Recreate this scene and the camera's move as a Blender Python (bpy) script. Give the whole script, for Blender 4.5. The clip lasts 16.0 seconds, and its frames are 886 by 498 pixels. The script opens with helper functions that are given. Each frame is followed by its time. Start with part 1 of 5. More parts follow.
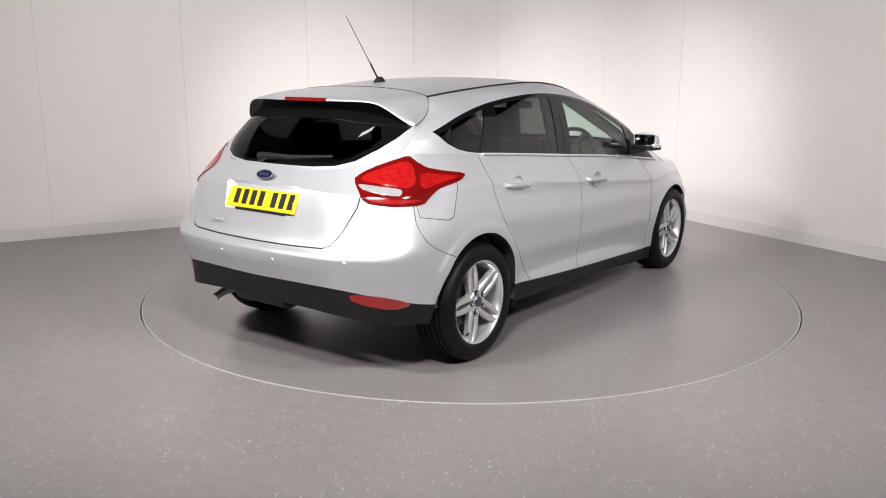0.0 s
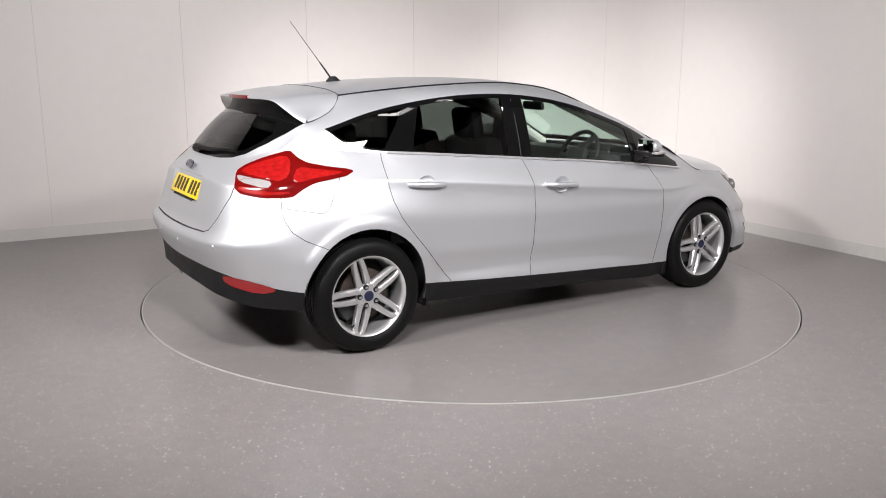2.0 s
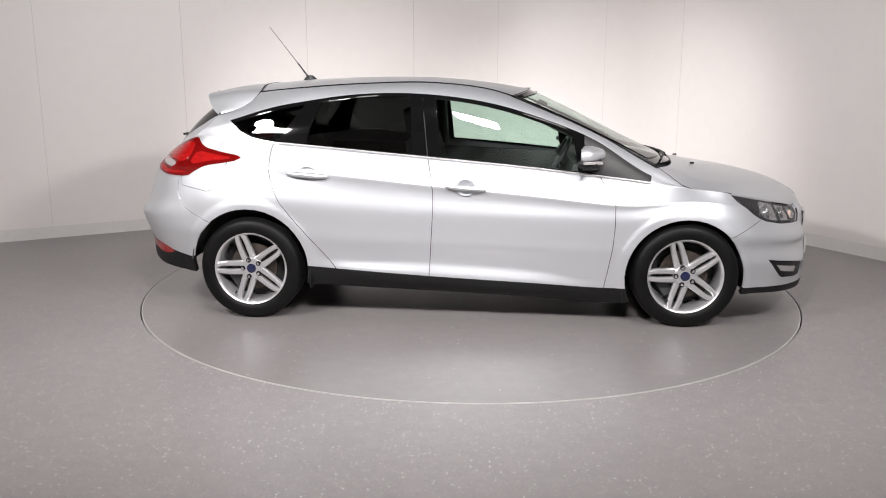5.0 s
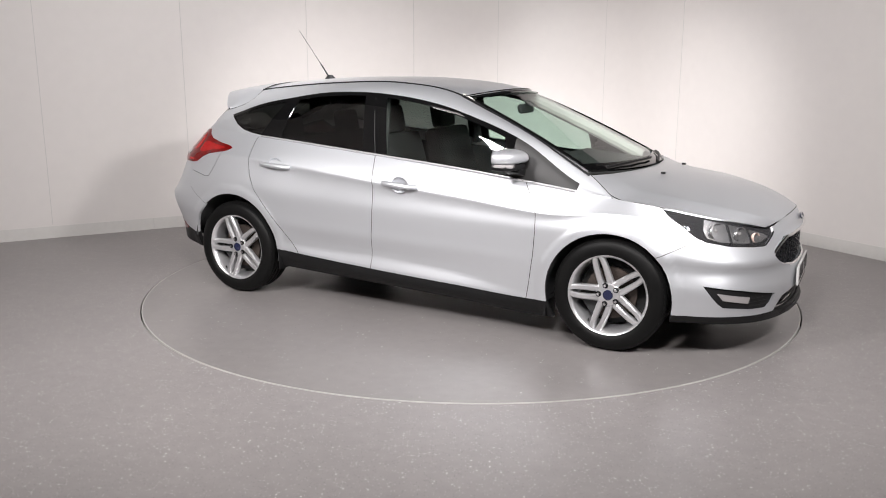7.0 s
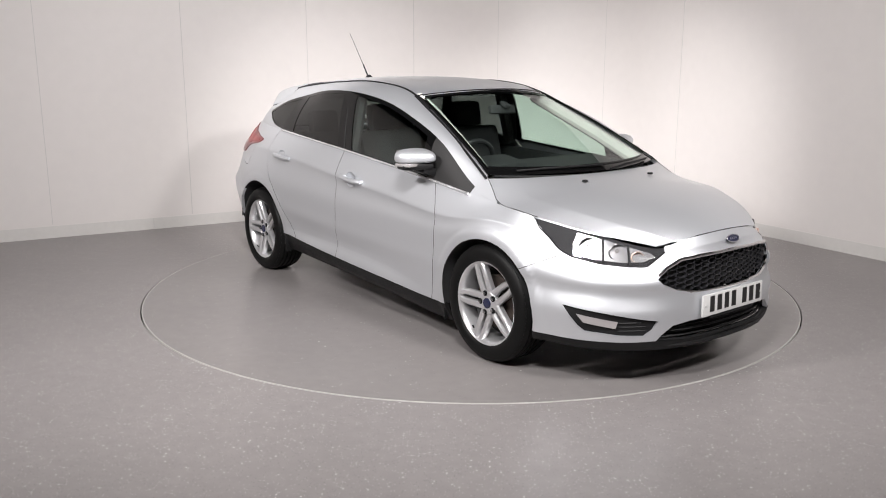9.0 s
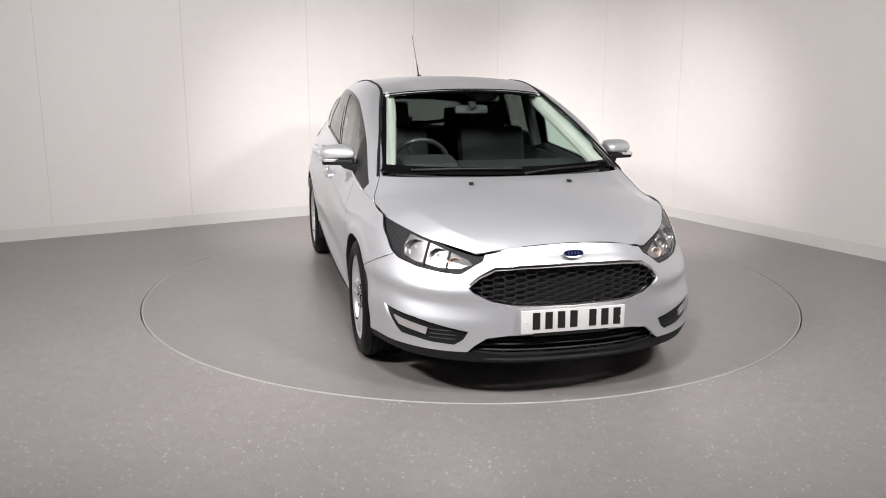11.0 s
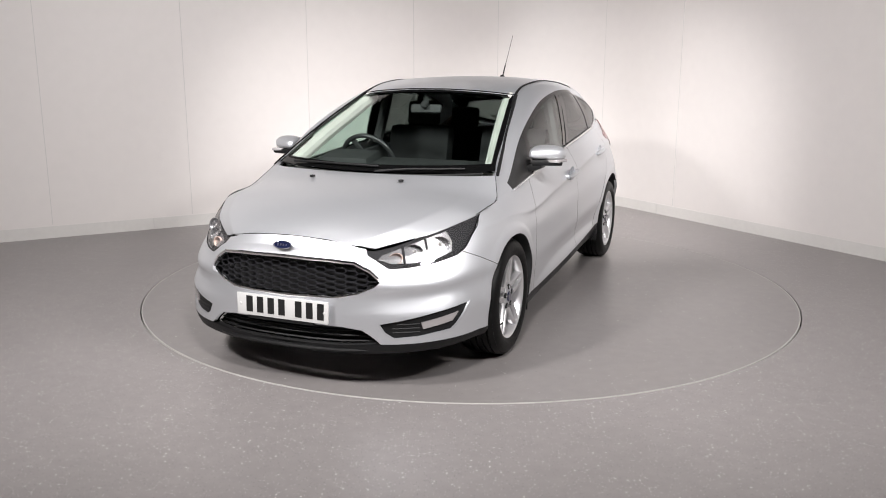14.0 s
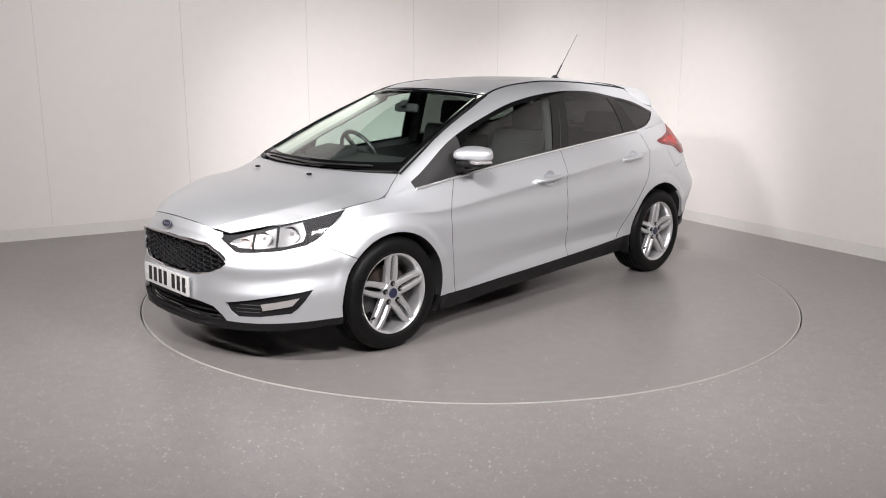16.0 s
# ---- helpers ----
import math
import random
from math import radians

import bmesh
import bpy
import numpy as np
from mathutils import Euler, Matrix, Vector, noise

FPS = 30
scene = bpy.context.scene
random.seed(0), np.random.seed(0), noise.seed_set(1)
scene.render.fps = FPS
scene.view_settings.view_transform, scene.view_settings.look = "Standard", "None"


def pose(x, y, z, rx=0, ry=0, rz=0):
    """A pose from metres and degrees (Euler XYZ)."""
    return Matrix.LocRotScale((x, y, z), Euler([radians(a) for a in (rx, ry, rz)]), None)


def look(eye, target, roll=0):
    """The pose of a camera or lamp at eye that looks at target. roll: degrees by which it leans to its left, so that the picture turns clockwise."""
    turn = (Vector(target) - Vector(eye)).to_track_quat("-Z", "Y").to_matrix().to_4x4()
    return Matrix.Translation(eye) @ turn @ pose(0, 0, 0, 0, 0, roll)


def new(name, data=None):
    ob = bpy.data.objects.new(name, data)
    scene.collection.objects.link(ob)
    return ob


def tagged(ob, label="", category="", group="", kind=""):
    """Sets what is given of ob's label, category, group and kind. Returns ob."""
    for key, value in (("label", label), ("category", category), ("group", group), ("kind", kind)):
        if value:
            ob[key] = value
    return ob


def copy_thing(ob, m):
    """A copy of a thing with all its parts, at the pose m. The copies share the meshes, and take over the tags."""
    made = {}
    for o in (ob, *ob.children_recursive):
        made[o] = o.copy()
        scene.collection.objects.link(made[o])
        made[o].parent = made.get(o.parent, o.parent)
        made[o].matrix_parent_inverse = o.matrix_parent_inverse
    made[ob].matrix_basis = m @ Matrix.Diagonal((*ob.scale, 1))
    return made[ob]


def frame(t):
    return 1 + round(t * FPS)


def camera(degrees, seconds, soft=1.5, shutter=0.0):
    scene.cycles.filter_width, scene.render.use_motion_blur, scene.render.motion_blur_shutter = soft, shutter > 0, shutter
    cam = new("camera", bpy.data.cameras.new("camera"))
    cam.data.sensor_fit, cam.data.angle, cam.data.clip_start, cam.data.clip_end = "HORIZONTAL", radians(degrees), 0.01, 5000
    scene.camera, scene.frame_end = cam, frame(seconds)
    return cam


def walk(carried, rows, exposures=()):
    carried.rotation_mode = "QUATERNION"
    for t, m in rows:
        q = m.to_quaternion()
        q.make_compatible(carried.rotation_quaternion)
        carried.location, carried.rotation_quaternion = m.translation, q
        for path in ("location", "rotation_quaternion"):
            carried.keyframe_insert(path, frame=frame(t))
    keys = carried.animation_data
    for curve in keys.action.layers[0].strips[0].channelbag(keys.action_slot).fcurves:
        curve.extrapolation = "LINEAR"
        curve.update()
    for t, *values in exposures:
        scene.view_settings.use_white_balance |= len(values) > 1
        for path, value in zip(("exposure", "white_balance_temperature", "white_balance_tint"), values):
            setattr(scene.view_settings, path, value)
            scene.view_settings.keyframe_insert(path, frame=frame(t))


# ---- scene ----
cam = camera(56.3, 16.0, soft=1.0)
EYE = pose(0, -5.888, 1.527, 77.757, -0.127, 1.782)
walk(cam, [(0.0, EYE), (16.0, EYE)], exposures=[(0.0, 0.0), (16.0, 0.0)])

# ---- light: LED panels under the ceiling ----
CEIL = 3.5
CORNER = Vector((1.15, 4.52))
ALONG = Vector((0.853, 0.522))      # direction of the long wall towards the corner
ACROSS = Vector((0.522, -0.853))    # direction of the other wall away from the corner

world = bpy.data.worlds.new("world")
scene.world = world
world.use_nodes = True
world.node_tree.nodes["Background"].inputs[0].default_value = (0.9, 0.93, 1.0, 1)
world.node_tree.nodes["Background"].inputs[1].default_value = 0.03


def room_point(a, b):
    """a metres back from the corner along the long wall, b metres along the other."""
    p = CORNER - ALONG * a + ACROSS * b
    return p.x, p.y


# ---- materials ----
def material(name, colour, rough=0.5, metal=0.0, coat=0.0, vary=0.0, scale=8.0, bump=0.0, bump_scale=200.0, coat_rough=0.03, spec=0.5):
    m = bpy.data.materials.new(name)
    m.use_nodes = True
    nt = m.node_tree
    b = nt.nodes["Principled BSDF"]
    b.inputs["Base Color"].default_value = (*colour, 1)
    b.inputs["Roughness"].default_value = rough
    b.inputs["Metallic"].default_value = metal
    b.inputs["Coat Weight"].default_value = coat
    b.inputs["Coat Roughness"].default_value = coat_rough
    b.inputs["Specular IOR Level"].default_value = spec
    if vary or bump:
        tc = nt.nodes.new("ShaderNodeTexCoord")
    if vary:
        n1 = nt.nodes.new("ShaderNodeTexNoise")
        n1.inputs["Scale"].default_value, n1.inputs["Detail"].default_value = scale, 6
        n2 = nt.nodes.new("ShaderNodeTexNoise")
        n2.inputs["Scale"].default_value, n2.inputs["Detail"].default_value = scale * 12, 3
        mix = nt.nodes.new("ShaderNodeMath")
        mix.operation = "ADD"
        nt.links.new(tc.outputs["Object"], n1.inputs["Vector"])
        nt.links.new(tc.outputs["Object"], n2.inputs["Vector"])
        nt.links.new(n1.outputs["Fac"], mix.inputs[0])
        nt.links.new(n2.outputs["Fac"], mix.inputs[1])
        ramp = nt.nodes.new("ShaderNodeMapRange")
        ramp.inputs["From Min"].default_value, ramp.inputs["From Max"].default_value = 0.7, 1.3
        ramp.inputs["To Min"].default_value, ramp.inputs["To Max"].default_value = 1 - vary, 1 + vary
        nt.links.new(mix.outputs[0], ramp.inputs["Value"])
        mul = nt.nodes.new("ShaderNodeVectorMath")
        mul.operation = "SCALE"
        mul.inputs[0].default_value = colour
        nt.links.new(ramp.outputs[0], mul.inputs["Scale"])
        nt.links.new(mul.outputs[0], b.inputs["Base Color"])
        rr = nt.nodes.new("ShaderNodeMapRange")
        rr.inputs["From Min"].default_value, rr.inputs["From Max"].default_value = 0.7, 1.3
        rr.inputs["To Min"].default_value, rr.inputs["To Max"].default_value = rough * 0.85, min(1, rough * 1.15)
        nt.links.new(mix.outputs[0], rr.inputs["Value"])
        nt.links.new(rr.outputs[0], b.inputs["Roughness"])
    if bump:
        n3 = nt.nodes.new("ShaderNodeTexNoise")
        n3.inputs["Scale"].default_value, n3.inputs["Detail"].default_value = bump_scale, 3
        bp = nt.nodes.new("ShaderNodeBump")
        bp.inputs["Strength"].default_value, bp.inputs["Distance"].default_value = bump, 0.002
        nt.links.new(tc.outputs["Object"], n3.inputs["Vector"])
        nt.links.new(n3.outputs["Fac"], bp.inputs["Height"])
        nt.links.new(bp.outputs[0], b.inputs["Normal"])
    return m


def glass_material(name, tint, rough=0.0, low=0.095):
    """Thin tinted glass: clear see-through with a mirror gloss."""
    m = bpy.data.materials.new(name)
    m.use_nodes = True
    nt = m.node_tree
    nt.nodes.clear()
    out = nt.nodes.new("ShaderNodeOutputMaterial")
    mix = nt.nodes.new("ShaderNodeMixShader")
    tr = nt.nodes.new("ShaderNodeBsdfTransparent")
    gl = nt.nodes.new("ShaderNodeBsdfGlossy")
    lw = nt.nodes.new("ShaderNodeLayerWeight")
    lw.inputs["Blend"].default_value = 0.5
    pw = nt.nodes.new("ShaderNodeMath")
    pw.operation = "POWER"
    pw.inputs[1].default_value = 5.0
    nt.links.new(lw.outputs["Facing"], pw.inputs[0])
    fr = nt.nodes.new("ShaderNodeMapRange")
    fr.inputs["To Min"].default_value, fr.inputs["To Max"].default_value = low, 0.80
    nt.links.new(pw.outputs[0], fr.inputs["Value"])
    tr.inputs[0].default_value = (*tint, 1)
    gl.inputs["Roughness"].default_value = rough
    gl.inputs[0].default_value = (0.9, 0.9, 0.9, 1)
    nt.links.new(fr.outputs[0], mix.inputs[0])
    nt.links.new(tr.outputs[0], mix.inputs[1])
    nt.links.new(gl.outputs[0], mix.inputs[2])
    nt.links.new(mix.outputs[0], out.inputs[0])
    return m


def floor_material(name, base, spots, rough=0.36):
    """Grey safety vinyl with pale and dark chips and scuffs."""
    m = material(name, base, rough, vary=0.07, scale=1.1)
    nt = m.node_tree
    b = nt.nodes["Principled BSDF"]
    nt.links.remove(b.inputs["Roughness"].links[0])
    tc = [n for n in nt.nodes if n.type == "TEX_COORD"][0]
    src = b.inputs["Base Color"].links[0].from_socket
    for size, limit, colour, seed in ((42, 0.16, (0.70, 0.69, 0.67), 0.0), (95, 0.2, (0.55, 0.54, 0.53), 3.0), (120, 0.2, (0.08, 0.08, 0.08), 7.0)):
        vo = nt.nodes.new("ShaderNodeTexVoronoi")
        vo.inputs["Scale"].default_value = size
        mp = nt.nodes.new("ShaderNodeMapping")
        mp.inputs["Location"].default_value = (seed, seed * 1.3, 0.02)
        nt.links.new(tc.outputs["Object"], mp.inputs["Vector"])
        nt.links.new(mp.outputs[0], vo.inputs["Vector"])
        near = nt.nodes.new("ShaderNodeMath")
        near.operation = "LESS_THAN"
        near.inputs[1].default_value = limit
        nt.links.new(vo.outputs["Distance"], near.inputs[0])
        pick = nt.nodes.new("ShaderNodeSeparateColor")
        nt.links.new(vo.outputs["Color"], pick.inputs[0])
        some = nt.nodes.new("ShaderNodeMath")
        some.operation = "GREATER_THAN"
        some.inputs[1].default_value = 1 - spots
        nt.links.new(pick.outputs[0], some.inputs[0])
        both = nt.nodes.new("ShaderNodeMath")
        both.operation = "MULTIPLY"
        nt.links.new(near.outputs[0], both.inputs[0])
        nt.links.new(some.outputs[0], both.inputs[1])
        mx = nt.nodes.new("ShaderNodeMix")
        mx.data_type = "RGBA"
        nt.links.new(both.outputs[0], mx.inputs[0])
        nt.links.new(src, mx.inputs[6])
        mx.inputs[7].default_value = (*colour, 1)
        src = mx.outputs[2]
    nt.links.new(src, b.inputs["Base Color"])
    return m


def emit_material(name, colour, strength):
    m = bpy.data.materials.new(name)
    m.use_nodes = True
    b = m.node_tree.nodes["Principled BSDF"]
    b.inputs["Base Color"].default_value = (0.8, 0.8, 0.8, 1)
    b.inputs["Emission Color"].default_value = (*colour, 1)
    b.inputs["Emission Strength"].default_value = strength
    return m


PAINT = material("silver_paint", (0.648, 0.664, 0.692), 0.42, metal=0.71, coat=0.4, coat_rough=0.10)
BLACK = material("black_plastic", (0.010, 0.010, 0.0105), 0.48, vary=0.15, scale=9, bump=0.12, bump_scale=600, spec=0.22)
GLOSSBLACK = material("gloss_black", (0.004, 0.004, 0.0042), 0.05, spec=0.5)
SAIL = material("sail_panel_plastic", (0.020, 0.0195, 0.0195), 0.5, vary=0.12, scale=12, bump=0.1, bump_scale=500)
GRILLEBLACK = material("grille_black", (0.022, 0.022, 0.025), 0.22, spec=0.5)
SEAM = material("seam_shadow", (0.02, 0.02, 0.02), 0.8)
RUBBER = material("tyre_rubber", (0.005, 0.005, 0.005), 0.5, vary=0.25, scale=6, bump=0.08, bump_scale=250, spec=0.16)
ALLOY = material("alloy", (0.66, 0.66, 0.67), 0.32, metal=0.75, coat=0.2)
CHROME = material("chrome", (0.85, 0.85, 0.86), 0.07, metal=1.0)
RUST = material("brake_iron", (0.065, 0.050, 0.042), 0.6, metal=0.4, vary=0.4, scale=14)
REDGRID = material("red_grid_lens", (0.30, 0.006, 0.006), 0.18, coat=0.3, vary=0.3, scale=40)
REDLENS = material("red_lens", (0.13, 0.003, 0.003), 0.12, coat=0.4, vary=0.2, scale=14)
DARKRED = material("dark_red_lens", (0.25, 0.006, 0.008), 0.12, coat=1.0)
CLEARLENS = material("clear_lens", (0.42, 0.40, 0.40), 0.22, coat=1.0, metal=0.3)
AMBER = material("amber_bulb", (0.78, 0.58, 0.50), 0.3, coat=0.5)
REFLECTOR = material("lamp_reflector", (0.47, 0.47, 0.48), 0.24, metal=0.85)
BRIGHT = material("bright_strip", (0.82, 0.82, 0.83), 0.24, metal=0.75)
LAMPDARK = material("lamp_housing", (0.022, 0.022, 0.024), 0.55, spec=0.2)
COVER = glass_material("lamp_cover", (0.93, 0.93, 0.93), low=0.045)
GLASS = glass_material("green_tinted_glass", (0.72, 0.85, 0.78))
SCREEN = glass_material("laminated_glass", (0.72, 0.84, 0.78), low=0.20)
PRIVACY = glass_material("privacy_glass", (0.13, 0.137, 0.134))
YELLOW = material("yellow_plate", (0.88, 0.60, 0.01), 0.35, coat=0.3)
WHITEPLATE = material("white_plate", (0.64, 0.64, 0.63), 0.35, coat=0.3)
INK = material("plate_ink", (0.012, 0.012, 0.012), 0.4)
BLUE = material("badge_blue", (0.006, 0.010, 0.045), 0.12, coat=1.0)
FABRIC = material("charcoal_fabric", (0.016, 0.016, 0.017), 0.9, vary=0.25, scale=20, bump=0.3, bump_scale=500)
TRIM = material("dark_trim", (0.038, 0.039, 0.040), 0.6, vary=0.15, scale=8)
LINING = material("grey_lining", (0.58, 0.58, 0.54), 0.9, vary=0.05, scale=8)
MIRROR = material("mirror_glass", (0.8, 0.82, 0.82), 0.02, metal=1.0)
WALLPAINT = material("wall_paint", (0.68, 0.65, 0.632), 0.5, vary=0.018, scale=0.8, bump=0.05, bump_scale=60)
JOINT = material("wall_joint", (0.56, 0.55, 0.535), 0.8)
SKIRT = material("skirting_paint", (0.60, 0.585, 0.565), 0.45, vary=0.03, scale=2)
CEILPAINT = material("ceiling_paint", (0.82, 0.81, 0.80), 0.8, vary=0.03, scale=1)
VINYL = floor_material("grey_vinyl", (0.256, 0.238, 0.234), 0.30)
DISCVINYL = floor_material("turntable_vinyl", (0.228, 0.213, 0.208), 0.04, 0.31)
EDGE = material("disc_edge", (0.50, 0.49, 0.47), 0.5, vary=0.1, scale=4)
# near-black pit colour, also stands in for shade behind the grille and intake
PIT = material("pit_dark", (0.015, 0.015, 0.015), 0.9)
DIFFUSER = emit_material("led_diffuser", (1.0, 0.95, 0.93), 8.0)


# ---- mesh helpers ----
def mesh_object(name, verts, faces, mat, parent=None, label="", smooth=True, normals=None):
    me = bpy.data.meshes.new(name)
    me.from_pydata([tuple(v) for v in verts], [], [tuple(f) for f in faces])
    me.materials.append(mat)
    if smooth:
        me.shade_smooth()
    me.update()
    if normals is not None:
        me.normals_split_custom_set_from_vertices([tuple(n) for n in normals])
    ob = new(name, me)
    if parent is not None:
        ob.parent = parent
    if label:
        ob["label"] = label
    return ob


def part(name, bm, mat, parent, label="", smooth=True):
    me = bpy.data.meshes.new(name)
    bmesh.ops.recalc_face_normals(bm, faces=bm.faces)
    bm.to_mesh(me)
    bm.free()
    me.materials.append(mat)
    if smooth:
        me.shade_smooth()
        me.set_sharp_from_angle(angle=radians(35))
    ob = new(name, me)
    if parent is not None:
        ob.parent = parent
    if label:
        ob["label"] = label
    return ob


def box(bm, size, m, bevel=0.0):
    r = bmesh.ops.create_cube(bm, size=1.0, matrix=m @ Matrix.Diagonal((*size, 1)))
    if bevel:
        es = list({e for v in r["verts"] for e in v.link_edges})
        bmesh.ops.bevel(bm, geom=es, offset=bevel, segments=2, affect="EDGES", profile=0.6)
    return bm


def spin(profile, n, axis="y", close=False):
    """Revolve (radius, height) pairs about an axis."""
    vs, fs = [], []
    k = len(profile)
    for i in range(n):
        a = 2 * math.pi * i / n
        for r, h in profile:
            c, s = r * math.cos(a), r * math.sin(a)
            vs.append((c, h, s) if axis == "y" else (c, s, h))
    for i in range(n):
        j = (i + 1) % n
        for q in range(k if close else k - 1):
            q2 = (q + 1) % k
            fs.append((i * k + q, i * k + q2, j * k + q2, j * k + q))
    return vs, fs


def bm_from(vs, fs):
    bm = bmesh.new()
    bv = [bm.verts.new(v) for v in vs]
    for f in fs:
        try:
            bm.faces.new([bv[i] for i in f])
        except ValueError:
            pass
    bmesh.ops.remove_doubles(bm, verts=bm.verts, dist=1e-5)
    return bm


def prism(points, depth, m):
    """Extruded polygon: (u, v) outline in the plane of m, thickness along its z."""
    bm = bmesh.new()
    a = [bm.verts.new(m @ Vector((u, v, 0))) for u, v in points]
    b = [bm.verts.new(m @ Vector((u, v, depth))) for u, v in points]
    bm.faces.new(a)
    bm.faces.new(b[::-1])
    for i in range(len(a)):
        j = (i + 1) % len(a)
        bm.faces.new((a[i], b[i], b[j], a[j]))
    return bm


def tube(points, radius, sides=8, closed=False, squash=1.0):
    """A rod along a polyline, radius a number or one for each point."""
    P = [Vector(p) for p in points]
    n = len(P)
    rad = [radius] * n if isinstance(radius, (int, float)) else radius
    vs, fs = [], []
    for i, p in enumerate(P):
        if closed:
            d = P[(i + 1) % n] - P[i - 1]
        else:
            d = P[min(i + 1, n - 1)] - P[max(i - 1, 0)]
        d.normalize()
        up = Vector((0, 0, 1)) if abs(d.z) < 0.9 else Vector((1, 0, 0))
        e = d.cross(up).normalized()
        f = e.cross(d)
        for k in range(sides):
            a = 2 * math.pi * k / sides
            vs.append(p + e * math.cos(a) * rad[i] + f * math.sin(a) * rad[i] * squash)
    for i in range(n if closed else n - 1):
        j = (i + 1) % n
        for k in range(sides):
            k2 = (k + 1) % sides
            fs.append((i * sides + k, j * sides + k, j * sides + k2, i * sides + k2))
    if not closed:
        fs.append(tuple(range(sides)))
        fs.append(tuple(range((n - 1) * sides, n * sides))[::-1])
    return bm_from(vs, fs)


def spline(knots, values, query):
    """Smooth cubic through values at knots (parabolic end-free tangents)."""
    t, v, q = np.asarray(knots, float), np.asarray(values, float), np.asarray(query, float)
    h = np.diff(t)
    d = np.diff(v, axis=0) / h[:, None]
    m = np.empty_like(v)
    w = (h[1:] / (h[:-1] + h[1:]))[:, None]
    m[1:-1] = w * d[:-1] + (1 - w) * d[1:]
    m[0], m[-1] = 1.5 * d[0] - 0.5 * m[1], 1.5 * d[-1] - 0.5 * m[-2]
    i = np.clip(np.searchsorted(t, q, side="right") - 1, 0, len(t) - 2)
    s = ((q - t[i]) / h[i])[:, None]
    H = h[i][:, None]
    return (2 * s**3 - 3 * s**2 + 1) * v[i] + (s**3 - 2 * s**2 + s) * H * m[i] + (3 * s**2 - 2 * s**3) * v[i + 1] + (s**3 - s**2) * H * m[i + 1]


def curve(points, n):
    """n points along a smooth curve, even in chord length."""
    p = np.asarray(points, float)
    k = np.concatenate([[0], np.cumsum(np.linalg.norm(np.diff(p, axis=0), axis=1))])
    return spline(k, p, np.linspace(0, k[-1], n))


def loft(lines, per_u, per_v, mirror_start=False, mirror_end=False):
    """Grid of points over feature lines with equal stations. Returns (rows, columns, 3)."""
    A = np.asarray(lines, float)
    flip = np.array([1, -1, 1])
    lo, hi = 0, A.shape[1] - 1
    if mirror_start:
        A = np.concatenate([A[:, 1:2] * flip, A], axis=1)
        lo, hi = lo + 1, hi + 1
    if mirror_end:
        A = np.concatenate([A, A[:, -2:-1] * flip], axis=1)
    step = np.linalg.norm(np.diff(A, axis=1), axis=2).mean(axis=0)
    k = np.concatenate([[0], np.cumsum(step)])
    q = np.concatenate([np.linspace(k[i], k[i + 1], max(2, int(round((k[i + 1] - k[i]) * per_u))), endpoint=False) for i in range(lo, hi)] + [[k[hi]]])
    rows = np.stack([spline(k, a, q) for a in A])
    step = np.linalg.norm(np.diff(rows, axis=0), axis=2).mean(axis=1)
    kv = np.concatenate([[0], np.cumsum(step)])
    n = [max(2, int(round(s * per_v))) for s in step]
    qv = np.concatenate([np.linspace(kv[i], kv[i + 1], n[i], endpoint=False) for i in range(len(n))] + [[kv[-1]]])
    flat = spline(kv, rows.reshape(len(rows), -1), qv)
    return flat.reshape(len(qv), len(q), 3), np.concatenate([[0], np.cumsum(n)])


def grid_bmesh(G, tag_rows=None):
    """Quads over a grid of points, with smooth normals and the row of feature lines stored."""
    du = np.gradient(G, axis=1)
    dv = np.gradient(G, axis=0)
    N = np.cross(du, dv)
    N /= np.linalg.norm(N, axis=2, keepdims=True) + 1e-12
    bm = bmesh.new()
    ln = bm.verts.layers.float_vector.new("nrm")
    lr = bm.faces.layers.int.new("row")
    ls = bm.faces.layers.int.new("seam")
    R, C = G.shape[:2]
    V = []
    for i in range(R):
        for j in range(C):
            v = bm.verts.new(G[i, j])
            v[ln] = Vector(N[i, j])
            V.append(v)
    for i in range(R - 1):
        row = int(np.searchsorted(tag_rows, i, side="right") - 1) if tag_rows is not None else 0
        for j in range(C - 1):
            f = bm.faces.new((V[i * C + j], V[i * C + j + 1], V[(i + 1) * C + j + 1], V[(i + 1) * C + j]))
            f[lr] = row
    return bm


SIDE = lambda p: (p[0], p[2])
FRONT = lambda p: (p[1], p[2])
FCORNER = lambda p: (p[1] - p[0], p[2])
RCORNER = lambda p: (p[1] + p[0], p[2])
PLANE = {SIDE: ((1, 0, 0), (0, 0, 1)), FRONT: ((0, 1, 0), (0, 0, 1)), FCORNER: ((-1, 1, 0), (0, 0, 1)), RCORNER: ((1, 1, 0), (0, 0, 1))}


